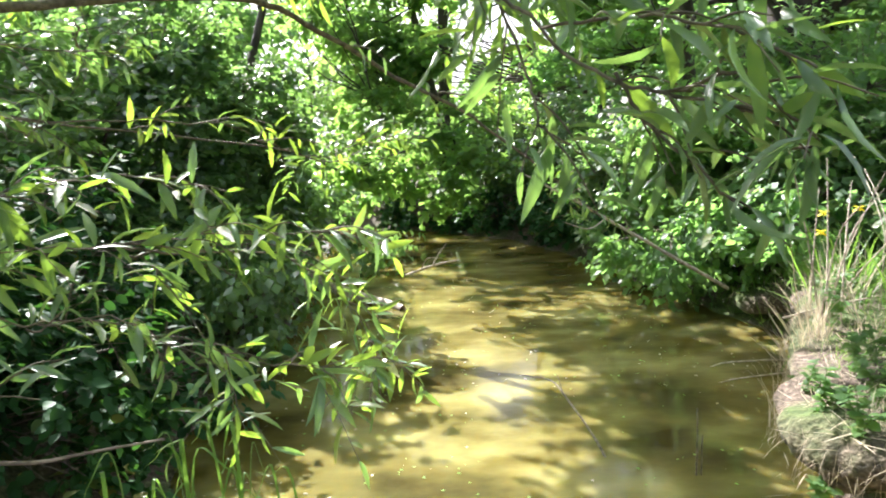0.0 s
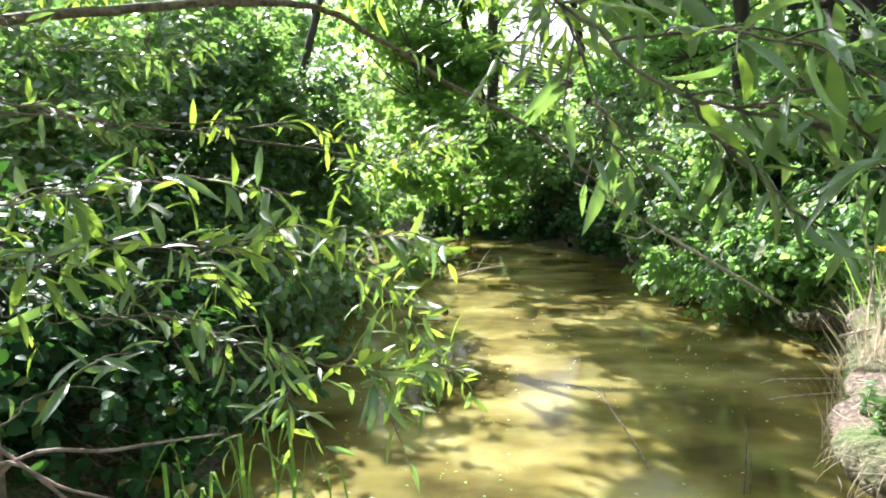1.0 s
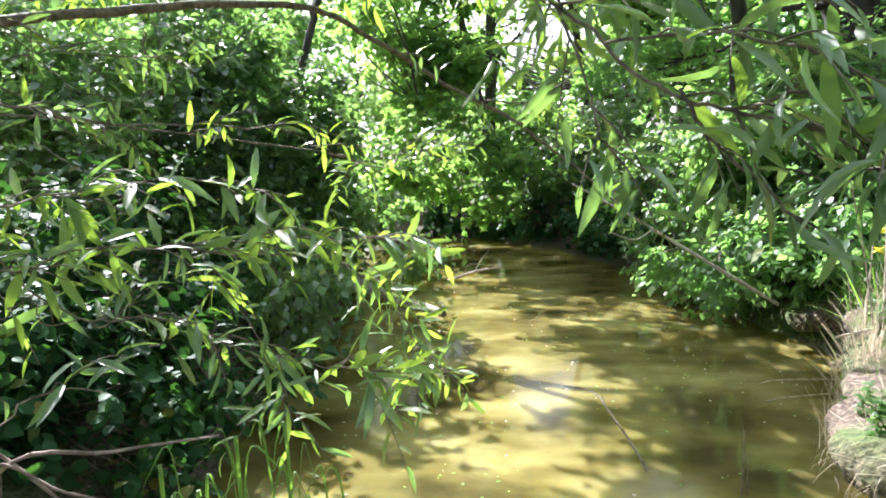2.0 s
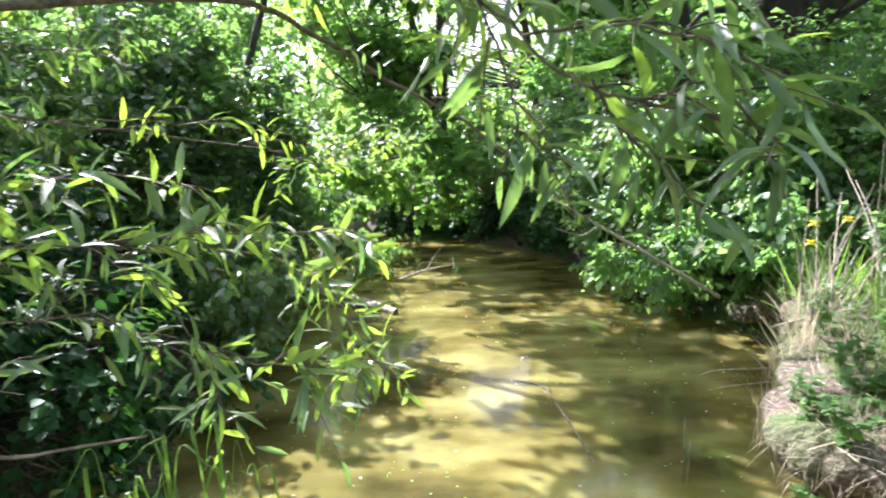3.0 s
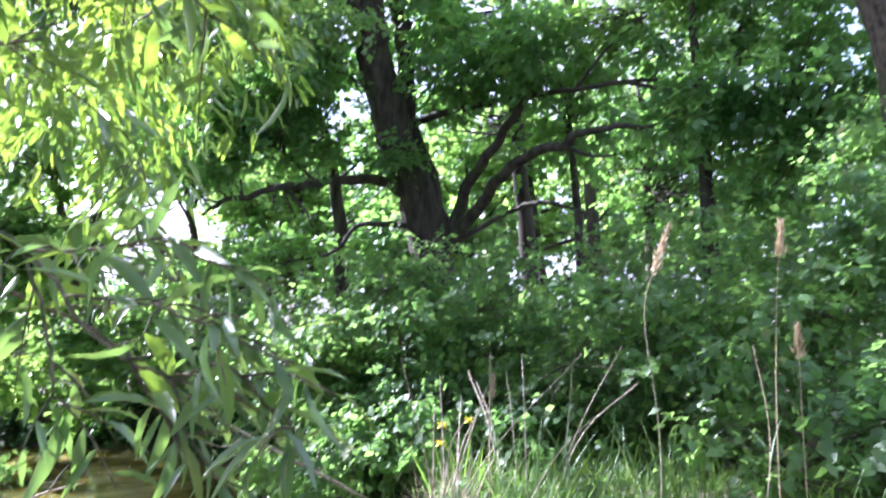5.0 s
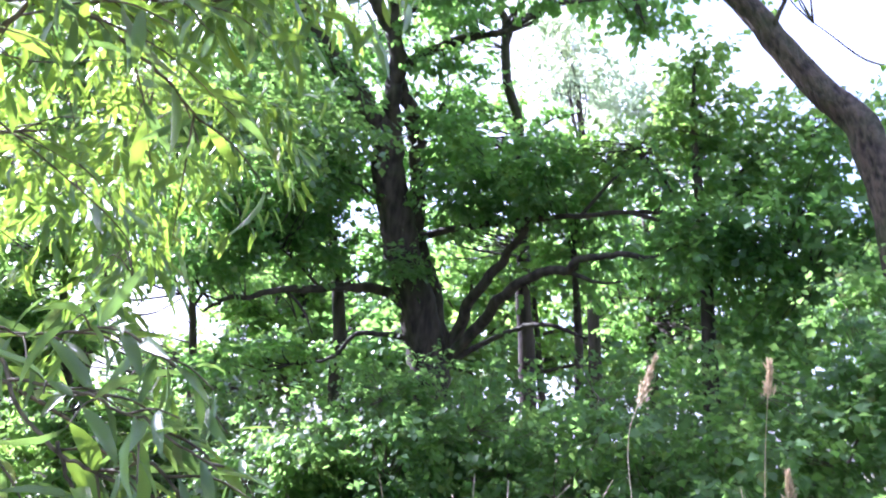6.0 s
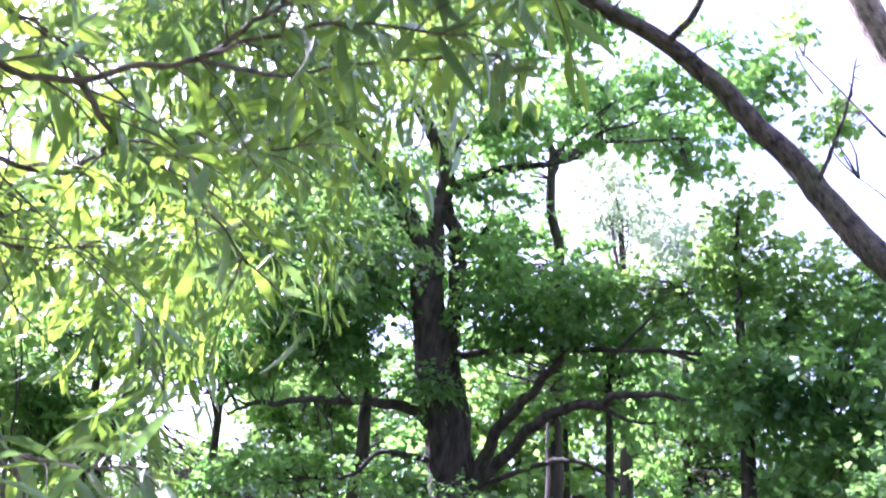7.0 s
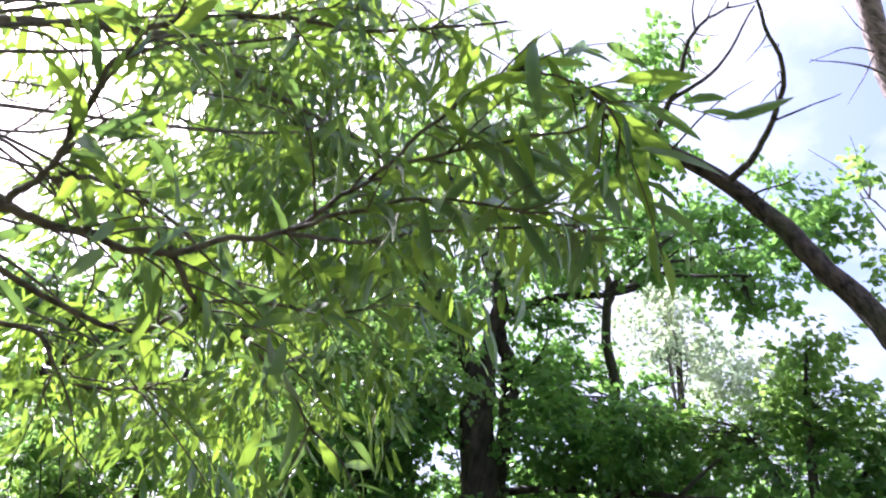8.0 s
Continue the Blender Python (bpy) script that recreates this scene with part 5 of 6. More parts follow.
willow("willow_tree", [(-0.95, 0.15, 0.35), (-0.9, 0.3, 1.2), (-0.75, 0.5, 2.0), (-0.45, 0.72, 2.36), (-0.14, 0.84, 2.41)], 0.045, 0.014, [
    ([(-0.14, 0.84, 2.41), (-0.04, 0.86, 2.43), (0.07, 0.87, 2.46), (0.21, 0.86, 2.56), (0.3, 0.81, 2.68), (0.41, 0.76, 2.77), (0.6, 0.65, 2.85)], 0.0068, 0.0025, 16, 0.22, 0.125),
    ([(-0.14, 0.84, 2.41), (-0.1, 0.82, 2.47), (-0.1, 0.8, 2.55), (-0.1, 0.76, 2.65), (-0.05, 0.8, 2.8)], 0.006, 0.003, 10, 0.2, 0.12),
    ([(-0.1, 0.82, 2.47), (-0.08, 0.82, 2.49), (-0.02, 0.92, 2.55), (0.11, 1.05, 2.56), (0.24, 1.18, 2.55)], 0.005, 0.002, 10, 0.22, 0.12)] + [
    ([(0.07, 0.87, 2.46), (0.14, 0.93, 2.42), (0.23, 0.97, 2.41), (0.33, 1.03, 2.37), (0.39, 1.09, 2.34)], 0.005, 0.002, 10, 0.2, 0.12),
    ([(0.21, 0.86, 2.56), (0.34, 0.99, 2.68), (0.45, 0.98, 2.76), (0.7, 0.9, 2.84), (0.78, 0.92, 2.86)], 0.005, 0.002, 14, 0.22, 0.13),
    ([(-0.45, 0.72, 2.36), (-0.02, 1.14, 2.4), (0.12, 1.12, 2.5), (0.35, 1.15, 2.59), (0.47, 1.15, 2.67)], 0.006, 0.002, 12, 0.24, 0.12)] + [
    ([(-0.75, 0.5, 2.0), (-0.36, 0.94, 2.87), (-0.27, 1.06, 2.95), (-0.05, 1.02, 3.09), (0.25, 0.95, 3.19), (0.46, 0.84, 3.26)], 0.010, 0.003, 26, 0.3, 0.12),
    ([(-0.75, 0.5, 2.0), (-0.38, 1.62, 2.48), (-0.24, 1.66, 2.51), (-0.13, 1.75, 2.45), (0.08, 1.81, 2.54)], 0.009, 0.003, 18, 0.32, 0.12),
    ([(-0.75, 0.5, 2.0), (-0.3, 1.2, 3.1), (-0.09, 1.55, 3.4), (0.14, 1.58, 3.4), (0.41, 1.68, 3.42), (0.6, 1.85, 3.33)], 0.012, 0.003, 26, 0.4, 0.12)] + [
    ([(-0.45, 0.72, 2.36), (-0.3, 1.12, 2.22), (-0.05, 1.25, 2.08), (0.13, 1.21, 1.97), (0.2, 1.11, 1.89), (0.28, 1.0, 1.81), (0.34, 0.93, 1.78), (0.41, 0.87, 1.75)], 0.0048, 0.0018, 14, 0.14, 0.105),
    ([(0.28, 1.0, 1.81), (0.33, 0.97, 1.73), (0.36, 0.92, 1.68), (0.41, 0.9, 1.63)], 0.0028, 0.0014, 5, 0.11, 0.11),
    ([(0.2, 1.11, 1.89), (0.31, 0.93, 1.87), (0.38, 0.86, 1.84), (0.46, 0.83, 1.79)], 0.0028, 0.0014, 9, 0.12, 0.11)] + [
    ([(0.34, 0.93, 1.78), (0.39, 0.86, 1.8), (0.46, 0.83, 1.73), (0.47, 0.85, 1.68)], 0.0026, 0.0014, 5, 0.11, 0.11),
    ([(0.13, 1.21, 1.97), (0.22, 1.09, 1.96), (0.32, 0.97, 1.96), (0.39, 0.9, 1.92)], 0.0028, 0.0014, 9, 0.12, 0.11),
    ([(0.13, 1.21, 1.97), (0.18, 1.15, 1.82), (0.2, 1.12, 1.75), (0.27, 1.16, 1.69)], 0.0028, 0.0014, 4, 0.12, 0.105)] + [
    ([(0.3, 0.81, 2.68), (0.39, 0.74, 2.83), (0.47, 0.66, 2.92), (0.61, 0.62, 2.88), (0.68, 0.68, 2.8)], 0.004, 0.002, 15, 0.16, 0.145),
    ([(0.21, 0.86, 2.56), (0.35, 0.82, 2.66), (0.5, 0.78, 2.72), (0.6, 0.75, 2.72)], 0.004, 0.002, 11, 0.16, 0.145),
# crown masses with negative y are unseen, added to block light from behind
], "willow arching overhead with drooping narrow leaves", 402, 420, wobble=0.0025, crown=[(0.06, 2.15, 2.29, 0.24, 0.22, 0.16), (0.34, 2.16, 2.27, 0.22, 0.20, 0.14), (0.0, 1.92, 4.2, 0.55, 0.3, 0.22), (0.78, 1.86, 4.5, 0.4, 0.3, 0.22), (0.0, -0.6, 4.2, 1.2, 0.8, 0.35), (-1.3, -0.2, 4.2, 0.9, 0.9, 0.35), (1.3, -0.5, 4.3, 0.9, 0.8, 0.35), (0.3, 2.7, 3.0, 0.45, 0.45, 0.5), (-0.15, 1.9, 3.9, 0.5, 0.5, 0.6), (0.35, 2.3, 3.7, 0.7, 0.6, 0.6), (0.3, 3.2, 2.95, 0.5, 0.5, 0.4), (0.3, 1.5, 3.8, 0.6, 0.4, 0.5),
           (-0.4, 3.0, 4.6, 0.9, 0.7, 0.6), (0.3, 3.5, 4.6, 0.5, 0.5, 0.4), (0.2, 3.7, 3.6, 0.8, 0.6, 0.5), (-0.2, 2.4, 5.6, 0.9, 0.7, 0.5), (1.2, 3.0, 5.2, 0.8, 0.6, 0.5),
           (-0.89, 2.5, 3.5, 0.35, 0.35, 0.3), (-0.62, 2.8, 3.1, 0.35, 0.35, 0.3), (-0.44, 3.1, 2.75, 0.3, 0.3, 0.22), (-0.2, 2.95, 3.1, 0.35, 0.35, 0.3), (0.0, 3.2, 2.75, 0.3, 0.3, 0.22), (0.25, 3.1, 3.1, 0.35, 0.35, 0.3),
           (-0.17, 2.75, 3.9, 0.4, 0.35, 0.35), (0.32, 2.7, 4.35, 0.4, 0.35, 0.3), (-0.63, 2.7, 3.9, 0.4, 0.35, 0.3)])

# ---------------------------------------------------------------- grass, reeds and small things


def blades(shape, places, length, rng, lean=0.35, width=1.0, toward=(0, 0, 0)):
    n = len(places)
    tv, tf = shape
    sh = (tv * (1, width, 1), tf)
    way = UP + rng.normal(0, lean, (n, 3)) * (1, 1, 0.2) + np.array(toward)
    face = unit(rng.normal(0, 1, (n, 3)) * (1, 1, 0.1)) + 0.2 * UP
    face = -unit(np.cross(np.cross(way, UP + rng.normal(0, 0.3, (n, 3))), way)) + 0.3 * face
    return leaves(sh, np.asarray(places), way, -face, length * rng.uniform(0.55, 1.25, n))


def on_bank(x, y, z=0.0):
    return np.column_stack([x, y, ground_height(np.column_stack([x, y])) + z - 0.01])


def tuft(name, x, y, spread, count, length, mat, seed, label, lean=0.35, width=1.0, toward=(0, 0, 0), group="", shape=None):
    rng = np.random.default_rng(seed)
    root = thing(name, (x, y, floor_at(x, y)), label, "grass", group)
    pts = on_bank(x + rng.normal(0, spread, count), y + rng.normal(0, spread, count))
    v, f = blades(shape or BLADE_SHAPE, pts, length, rng, lean, width, toward)
    nv, nf = len((shape or BLADE_SHAPE)[0]), len((shape or BLADE_SHAPE)[1])
    single = min(14, count // 2)
    for k in range(single):
        mesh_object("blade", v[k * nv : (k + 1) * nv], f[:nf], mat, True, root)
    tagged(mesh_object("foliage", v[single * nv :], f[single * nf :] - single * nv, mat, True, root), kind="stuff")
    return root


rng = np.random.default_rng(500)
cand = np.column_stack([rng.uniform(1.35, 6.5, 30000), rng.uniform(1.5, 6.6, 30000)])
dist = bank_distance(cand)
cand = cand[(dist > 0.05) & (rng.random(len(cand)) < np.clip(np.maximum(0.25 + 1.2 * dist, cand[:, 0] - 1.7), 0.25, 1) * np.clip(1.25 - 0.22 * (cand[:, 0] - 1.6), 0.25, 1))][:7000]
far_in = np.clip(np.maximum(bank_distance(cand) / 0.7, (cand[:, 0] - 2.0) / 0.5), 0.3, 1)
v, f = blades(BLADE_SHAPE, on_bank(cand[:, 0], cand[:, 1]), 0.27 * np.maximum(far_in, 0.4), rng, 0.5, 0.9)
tagged(mesh_object("bank_grass", v, f, GRASS, True), "green grass growing on the bank top", "grass", kind="stuff")
cand = np.column_stack([rng.uniform(-3.0, 1.2, 9000), rng.uniform(-2.5, 2.2, 9000)])
cand = cand[(bank_distance(cand) > 0.15) & (np.hypot(cand[:, 0] - 0.1, cand[:, 1]) > 0.5)][:1800]
v, f = blades(BLADE_SHAPE, on_bank(cand[:, 0], cand[:, 1]), 0.22, rng, 0.5, 1.0)
tagged(mesh_object("near_grass", v, f, GRASS, True), "short green grass on the near bank", "grass", kind="stuff")

# dry grass that hangs over the bank's edge
knots = rng.integers(0, len(lip), 60)
pick = np.clip(knots[rng.integers(0, 60, 2900)] + rng.normal(0, 1.2, 2900).astype(int), 0, len(lip) - 1)
inland = rng.uniform(0.0, 0.34, 2900)[:, None]
along = rng.normal(0, 0.025, (2900, 2))
spot = lip[pick] + inward[pick] * (inland + 0.05 + ragged[pick][:, None]) + along
hang = np.clip(1 - inland / 0.2, 0, 1)
crest = np.maximum(ground_height(lip[pick] + inward[pick] * (np.maximum(inland, 0.2) + 0.04)), 0.32)
pts = np.column_stack([spot, crest - 0.015 - 0.12 * hang[:, 0] * rng.random(2900)])
away = np.column_stack([-inward[pick], np.zeros(2900)])
way = away * (0.55 * hang + 0.1) + UP * (0.45 - 1.35 * hang) + rng.normal(0, 0.42, (2900, 3))
v, f = leaves((BLADE_SHAPE[0] * (1, 0.5, 1), BLADE_SHAPE[1]), pts, way, UP + away + rng.normal(0, 0.4, (2900, 3)), 0.12 * rng.uniform(0.3, 1.5, 2900))
tagged(mesh_object("hanging_dry_grass", v, f, STRAW, True), "bleached dry grass hanging over the bank's edge", "grass", kind="stuff")

cand = np.column_stack([rng.uniform(1.3, 4.6, 9000), rng.uniform(1.8, 5.2, 9000)])
cand = cand[bank_distance(cand) > 0.03][:2300]
n = len(cand)
way = rng.normal(0, 1, (n, 3)) * (1, 1, 0.22)
v, f = leaves((BLADE_SHAPE[0] * (1, 1.3, 0.35), BLADE_SHAPE[1]), on_bank(cand[:, 0], cand[:, 1], 0.02), way, UP + rng.normal(0, 0.3, (n, 3)), 0.12 * rng.uniform(0.3, 1.4, n))
tagged(mesh_object("straw_litter", v, f, STRAW, True), "matted dry straw and litter lying on the bank", "litter", kind="stuff")


def herb(x, y, height, seed):
    rng = np.random.default_rng(seed)
    z = floor_at(x, y)
    root = thing("herb", (x, y, z), "small green broad-leaved herb on the bank", "herb", "bank herbs")
    for s in range(3):
        tip = np.array([x, y, z]) + np.array([*rng.normal(0, 0.05, 2), height * rng.uniform(0.7, 1.1)])
        line = smooth_line([(x, y, z - 0.02), (x + 0.3 * (tip[0] - x), y + 0.3 * (tip[1] - y), z + 0.5 * height), tip], 5)
        v, f = tube(line, np.linspace(0.003, 0.0012, len(line)), 4)
        mesh_object("stem", v, f, GRASS, True, root)
        at = np.repeat(line[2:], 3, 0)
        a = rng.uniform(0, 6.28, len(at))
        v, f = leaves(ROUND_SHAPE, at, np.column_stack([np.cos(a), np.sin(a), rng.uniform(-0.2, 0.5, len(a))]), UP + rng.normal(0, 0.25, (len(a), 3)), 0.042 * rng.uniform(0.5, 1.3, len(a)))
        tagged(mesh_object("foliage", v, f, HEDGE, False, root), kind="stuff")


for k in range(120):
    x, y = 1.36 + 2.1 * rng.random() ** 1.5, rng.uniform(2.1, 4.9)
    if bank_distance(np.array([[x, y]]))[0] > 0.06:
        herb(x, y, rng.uniform(0.12, 0.3), 900 + k)

for k, (x, y, n, ln) in enumerate([(2.1, 4.15, 130, 0.55), (2.24, 4.35, 110, 0.6), (2.02, 3.92, 110, 0.42), (2.42, 4.2, 80, 0.6), (1.92, 3.65, 90, 0.36), (2.32, 4.72, 60, 0.45), (2.15, 3.5, 60, 0.4)]):
    tuft("dry_grass_tuft", x, y, 0.06, int(n * 0.5), ln * 0.68, STRAW, 520 + k, "tuft of bleached straw-coloured grass on the bank's edge", 0.17, 0.6, group="dry grass tufts")
for k, (x, y, n, ln) in enumerate([(2.35, 2.45, 60, 0.6), (2.7, 2.3, 60, 0.65), (3.1, 2.2, 60, 0.7), (3.6, 2.3, 60, 0.75), (2.75, 3.5, 60, 0.75), (3.05, 3.6, 60, 0.85), (2.6, 3.95, 60, 0.8), (3.2, 3.3, 50, 0.85), (2.9, 4.1, 60, 0.9), (2.5, 3.2, 60, 0.55), (3.4, 2.9, 60, 0.75), (2.9, 2.85, 60, 0.6), (3.7, 3.6, 50, 0.8), (2.5, 4.6, 50, 0.7)]):
    tuft("tall_grass_tuft", x, y, 0.13, n // 2, ln * 0.68, REED_LEAF if k % 4 == 0 else GRASS, 540 + k, "tuft of tall blue-green grass blades on the bank" if k % 4 == 0 else "tuft of tall green grass blades on the bank", 0.20, 0.75, group="tall grass tufts")


def grass_clump(x, y, count, seed):
    """Long blades that rise, bend and hang over, each one a folded ribbon."""
    rng = np.random.default_rng(seed)
    root = thing("grass_clump", (x, y, floor_at(x, y)), "clump of bright green arching grass blades at the water's edge", "grass", "grass clumps")
    for k in range(count):
        fx, fy = x + rng.normal(0, 0.045), y + rng.normal(0, 0.03)
        a = rng.uniform(0, 6.283)
        d = np.array([math.cos(a), 0.6 * math.sin(a), 0.0])
        top = np.array([fx, fy, rng.uniform(0.97, 1.16)]) + d * rng.uniform(0.02, 0.08)
        foot = np.array([fx, fy, floor_at(fx, fy) - 0.02])
        reach, fall = rng.uniform(0.03, 0.13), rng.uniform(-0.02, 0.12)
        line = smooth_line([foot, foot + 0.55 * (top - foot) - d * 0.01, top, top + d * reach * 0.6 - (0, 0, 0.25 * fall), top + d * reach - (0, 0, fall)], 5)
        wide = 0.0042 * np.clip(np.linspace(1.0, -0.02, len(line)) * 2.2, 0.05, 1)[:, None]
        side = unit(np.cross(d, UP)) * wide
        v = np.concatenate([line - side, line - UP * 0.3 * wide - d * 0.3 * wide, line + side])
        n = len(line)
        f = [(i + q * n, i + 1 + q * n, i + 1 + (q + 1) * n, i + (q + 1) * n) for q in (0, 1) for i in range(n - 1)]
        mesh_object("blade", v, f, GRASS, True, root)


for k, (x, y, n) in enumerate([(-0.60, 1.31, 13), (-0.48, 1.37, 14), (-0.38, 1.41, 6)]):
    grass_clump(x, y, n, 560 + k)


def reed(pts, plume, seed, leaf_n=3):
    rng = np.random.default_rng(seed)
    root = thing("reed", pts[0], "dry reed stem with a feathery brown plume" if plume else "tall dry grass stem with narrow leaves", "reed", "reeds")
    line = smooth_line(pts, 8)
    v, f = tube(line, np.linspace(0.0026, 0.0013, len(line)), 5)
    mesh_object("stem", v, f, STRAW, True, root)
    for k in range(leaf_n):
        i = rng.integers(4, len(line) - 4)
        v, f = blades(BLADE_SHAPE, line[i : i + 1], 0.26, rng, 0.5, 0.8)
        mesh_object("blade", v, f, REED_LEAF, True, root)
    if plume:
        n = 260
        q = rng.random(n)
        top = unit(line[-1] - line[-5])
        pos = line[-1] + top * (q[:, None] - 0.25) * plume + rng.normal(0, 0.009, (n, 3)) * (1.1 - q[:, None])
        way = top + rng.normal(0, 0.22, (n, 3)) - 0.1 * UP
        v, f = leaves((WILLOW_CHEAP[0] * (1, 0.8, 1), WILLOW_CHEAP[1]), pos, way, rng.normal(0, 1, (n, 3)), 0.035 * rng.uniform(0.6, 1.2, n))
        tagged(mesh_object("plume", v, f, PLUME, False, root), kind="stuff")
    return root


for k, (pts, plume) in enumerate([
    ([(2.04, 1.98, -0.25), (2.07, 1.98, 0.8), (2.14, 2.02, 1.4), (2.12, 2.05, 1.87), (2.16, 2.01, 2.08)], 0.17),
    ([(2.4, 1.82, -0.2), (2.45, 1.85, 0.9), (2.55, 1.87, 1.39), (2.55, 1.92, 1.75)], 0.0),
    ([(2.66, 1.95, -0.2), (2.62, 1.9, 1.2), (2.6, 1.85, 1.8), (2.6, 1.81, 2.12)], 0.12),
    ([(2.9, 2.0, -0.2), (2.84, 1.95, 1.2), (2.8, 1.91, 1.72)], 0.12),
    ([(2.5, 3.9, 0.5), (2.4, 3.8, 1.0), (2.32, 3.61, 1.45)], 0.14)] + [
    ([(2.05, 4.0, 0.5), (1.98, 3.95, 0.8), (1.93, 3.95, 1.15)], 0.0),
    ([(2.3, 4.2, 0.5), (2.36, 4.15, 0.9), (2.5, 4.1, 1.35)], 0.0),
    ([(2.2, 3.6, 0.5), (2.26, 3.5, 0.8), (2.4, 3.3, 1.2)], 0.0)]):
    reed(pts, plume, 580 + k)

for k, (x, y, z) in enumerate([(2.35, 4.38, 1.17), (2.52, 4.3, 1.2), (2.33, 4.37, 1.05)]):
    rng = np.random.default_rng(600 + k)
    foot = (x + 0.05, y + 0.05, floor_at(x + 0.05, y + 0.05))
    root = thing("yellow_iris", foot, "yellow iris flower on a green stalk in the tall grass", "flower", "irises")
    limb("stalk", [foot, (x + 0.01, y, (z + foot[2]) / 2), (x, y, z)], 0.004, 0.003, REED_LEAF, root, 5)
    for j in range(6):
        a = j * 1.047
        v, f = leaves(ROUND_SHAPE, np.array([[x, y, z]]), np.array([[math.cos(a), math.sin(a), 0.5 - 0.9 * (j % 2)]]), np.array([UP]), [0.045])
        mesh_object("petal", v, f, PETAL, True, root)


def stick(name, pts, r0, r1, mat, label, category="stick", twigs=(), seed=0, group=""):
    root = thing(name, pts[0], label, category, group)
    limb("stem", pts, r0, r1, mat, root, 7, 0.08, seed)
    for k, (p, a, b) in enumerate(twigs):
        limb("twig", p, a, b, mat, root, 5, 0.06, seed + k + 1)
    return root


stick("fallen_log", [(-1.75, 8.2, 0.16), (-1.46, 8.0, 0.08), (-1.0, 7.5, 0.05), (-0.56, 7.05, 0.0)], 0.07, 0.045, DEADWOOD, "pale bleached log lying in the stream", "log")
stick("driftwood", [(-0.75, 9.0, -0.05), (-0.3, 8.9, 0.12), (0.05, 8.8, 0.2)], 0.02, 0.006, DEADWOOD, "bleached driftwood twig standing out of the water", "driftwood",
      [([(-0.3, 8.9, 0.12), (-0.2, 8.8, 0.3), (-0.1, 8.8, 0.42)], 0.01, 0.003), ([(-0.45, 8.95, 0.08), (-0.35, 8.7, 0.25), (-0.15, 8.5, 0.28)], 0.009, 0.003)])
stick("water_twig", [(0.80, 3.5, -0.12), (0.79, 3.6, 0.02), (0.66, 4.1, 0.16), (0.6, 4.32, 0.17), (0.46, 4.62, 0.10)], 0.008, 0.004, BARK_TWIG, "thin bent twig sticking out of the water", "twig",
      [([(0.66, 4.12, 0.16), (0.64, 4.2, 0.24)], 0.003, 0.0015)])
stick("water_twig", [(1.2, 3.32, -0.1), (1.21, 3.33, 0.12), (1.22, 3.36, 0.34)], 0.005, 0.003, BARK_TWIG, "thin upright twig standing in the shallow water", "twig",
      [([(1.23, 3.32, -0.1), (1.235, 3.33, 0.1), (1.245, 3.35, 0.2)], 0.004, 0.002)])
stick("water_twig", [(2.5, 4.95, 0.03), (2.0, 4.93, 0.03), (1.85, 4.9, 0.01)], 0.006, 0.003, DEADWOOD, "pale thin stick lying flat on the water", "twig")
stick("water_twig", [(2.45, 4.7, 0.03), (1.95, 4.62, 0.02), (1.8, 4.6, 0.0)], 0.005, 0.003, DEADWOOD, "pale thin stick lying flat on the water", "twig")
stick("bare_stick", [(-1.25, 1.3, 0.62), (-0.9, 1.14, 1.165), (-0.72, 1.24, 1.175), (-0.55, 1.34, 1.165)], 0.0055, 0.0025, STICK, "bare pale stick poking up from the bank", "stick", seed=3, group="bare sticks")
stick("bare_stick", [(-1.3, 1.1, 0.6), (-0.98, 1.12, 1.25), (-0.9, 1.15, 1.22), (-0.78, 1.18, 1.09), (-0.7, 1.2, 0.98)], 0.005, 0.003, STICK, "bare pale stick poking up from the bank", "stick", seed=4, group="bare sticks")
stick("bare_stick", [(-1.25, 1.2, 0.6), (-0.92, 1.12, 1.17), (-0.78, 1.18, 1.12), (-0.6, 1.26, 1.02)], 0.0045, 0.002, STICK, "bare pale stick poking up from the bank", "stick", seed=5, group="bare sticks")
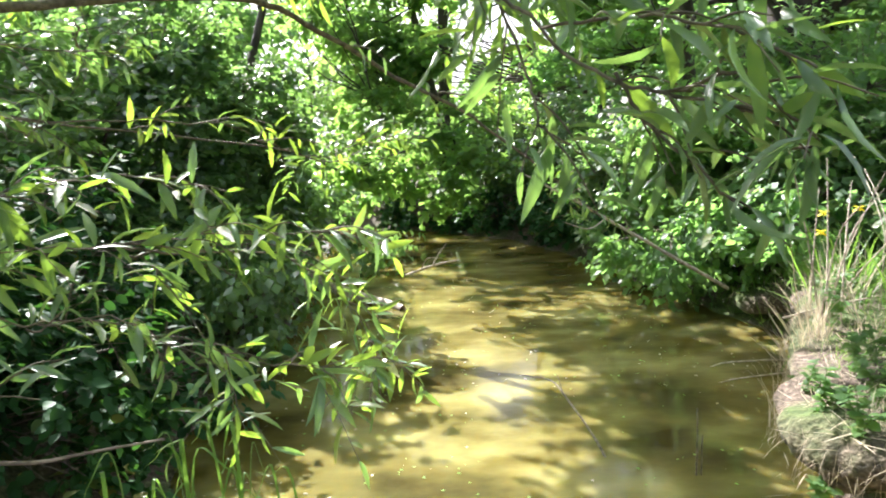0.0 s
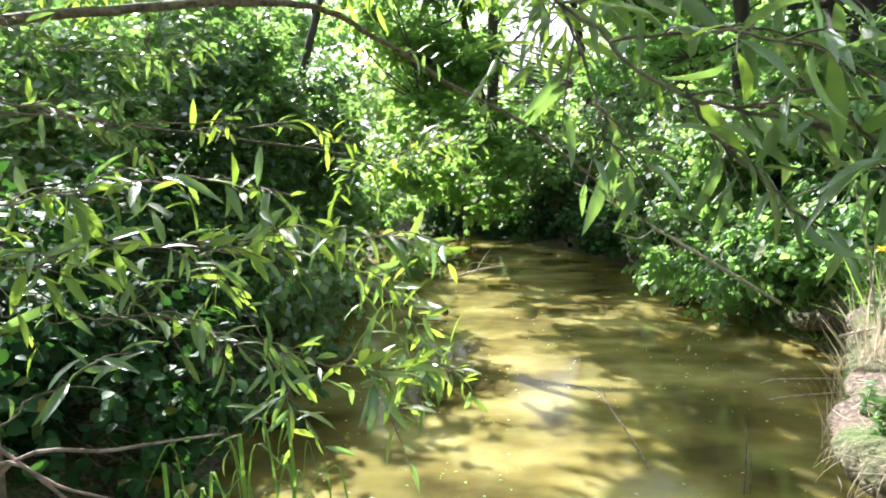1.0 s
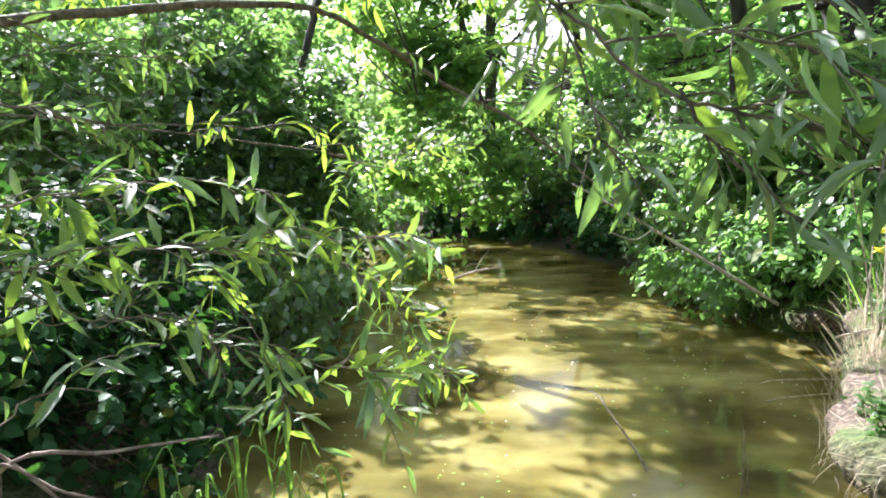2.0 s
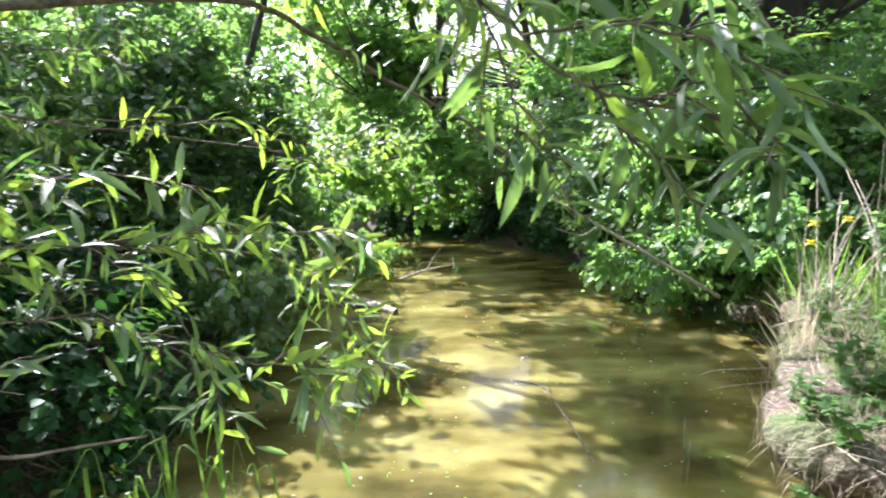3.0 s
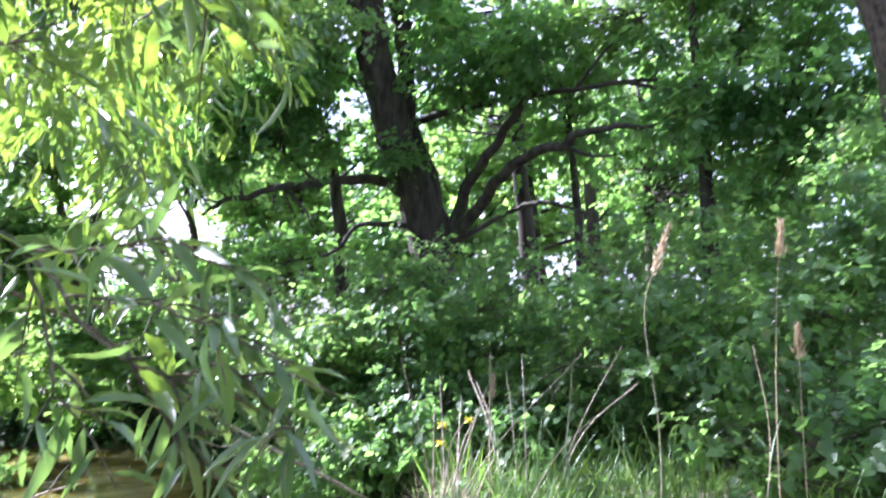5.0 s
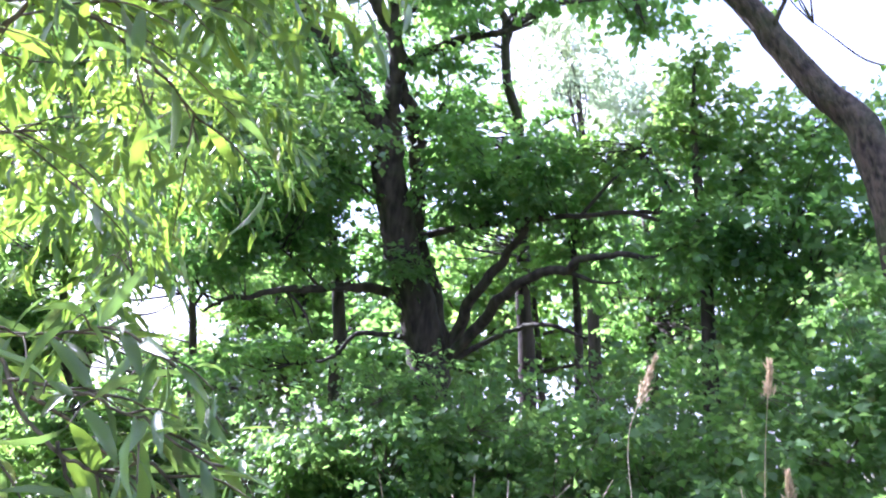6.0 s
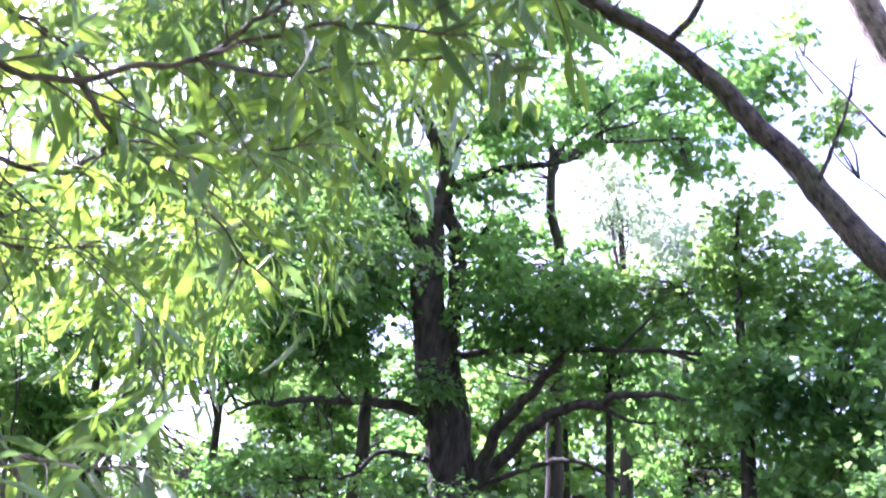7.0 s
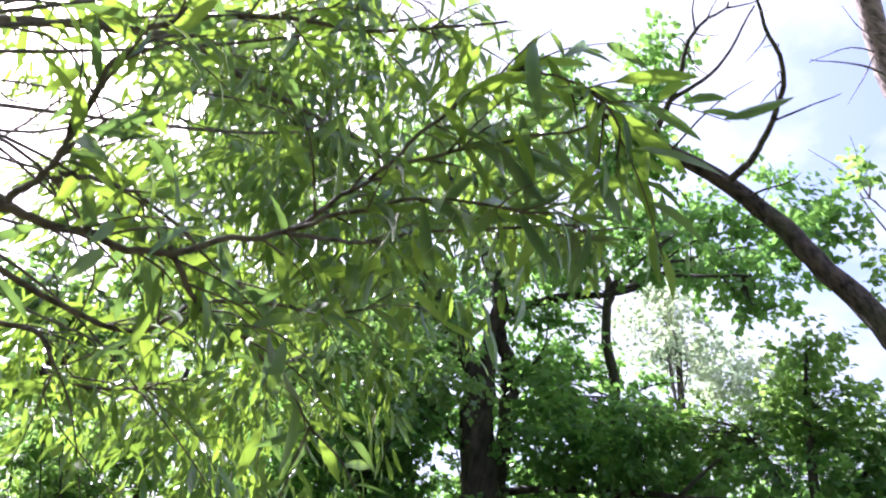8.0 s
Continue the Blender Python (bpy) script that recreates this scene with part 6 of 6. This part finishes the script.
stick("dead_branch", [(2.2, 5.5, 0.45), (1.4, 5.2, 0.95), (0.97, 5.12, 1.22), (0.55, 5.0, 1.46)], 0.016, 0.005, DEADWOOD, "dead bare branch leaning out of the bank bush", "branch",
      [([(0.97, 5.12, 1.22), (0.85, 5.0, 1.4), (0.9, 4.95, 1.5)], 0.006, 0.002), ([(1.15, 5.15, 1.1), (1.0, 5.0, 1.05), (0.8, 4.9, 1.12)], 0.006, 0.002), ([(0.85, 5.09, 1.29), (1.0, 5.0, 1.38)], 0.004, 0.002)], 6)
stick("bank_stick", [(1.98, 4.1, 0.58), (2.25, 4.05, 0.66), (2.5, 4.0, 0.72)], 0.007, 0.005, DEADWOOD, "short pale broken stick on the bank's edge", "stick", seed=7)
stick("bank_stick", [(2.3, 2.75, 0.5), (2.6, 2.7, 0.62), (3.0, 2.6, 0.6)], 0.007, 0.004, DEADWOOD, "pale thin stick lying in the bank grass", "stick", seed=8)
for k in range(17):
    rng = np.random.default_rng(700 + k)
    x, y = (2.5 + 0.9 * rng.random(), 3.7 + 0.8 * rng.random()) if k < 9 else (2.02 + 0.35 * rng.random(), 3.85 + 0.55 * rng.random())
    z = floor_at(x, y)
    d = rng.normal(0, 0.35, 2)
    stick("dead_stalk", [(x, y, z - 0.02), (x + 0.4 * d[0], y + 0.4 * d[1], z + 0.5), (x + d[0], y + d[1], z + rng.uniform(0.7, 1.1))], 0.006, 0.003, DEADWOOD,
          "leaning dead pale stalk in the tall grass", "stalk", seed=k, group="dead stalks")

# leaves and specks that float on the water
rng = np.random.default_rng(800)
cand = np.column_stack([rng.uniform(-1.4, 2.4, 9000), 2.6 + 9 * rng.random(9000) ** 1.3])
cand = cand[(bank_distance(cand) < -0.08) & (lumps(cand, 2.6, 5) + rng.normal(0, 0.35, len(cand)) > 0.35)]
# the green scraps also imitate glints of lit foliage mirrored in the water
for hue, share in ((STRAW, cand[:260]), (BRIGHT, cand[260:760])):
    n = len(share)
    v, f = leaves(ROUND_CHEAP, np.column_stack([share, np.full(n, 0.006)]), rng.normal(0, 1, (n, 3)) * (1, 1, 0.02), UP + rng.normal(0, 0.06, (n, 3)), 0.024 * rng.uniform(0.25, 1.2, n))
    v[:, 2] = np.maximum(v[:, 2], 0.003)
    tagged(mesh_object("floating_leaves", v, f, hue, False), "small pale fallen leaves and specks floating on the stream" if hue is STRAW else "small green leaf scraps in patches on the stream, doubling as mirrored leaf glints", "leaves", kind="stuff")
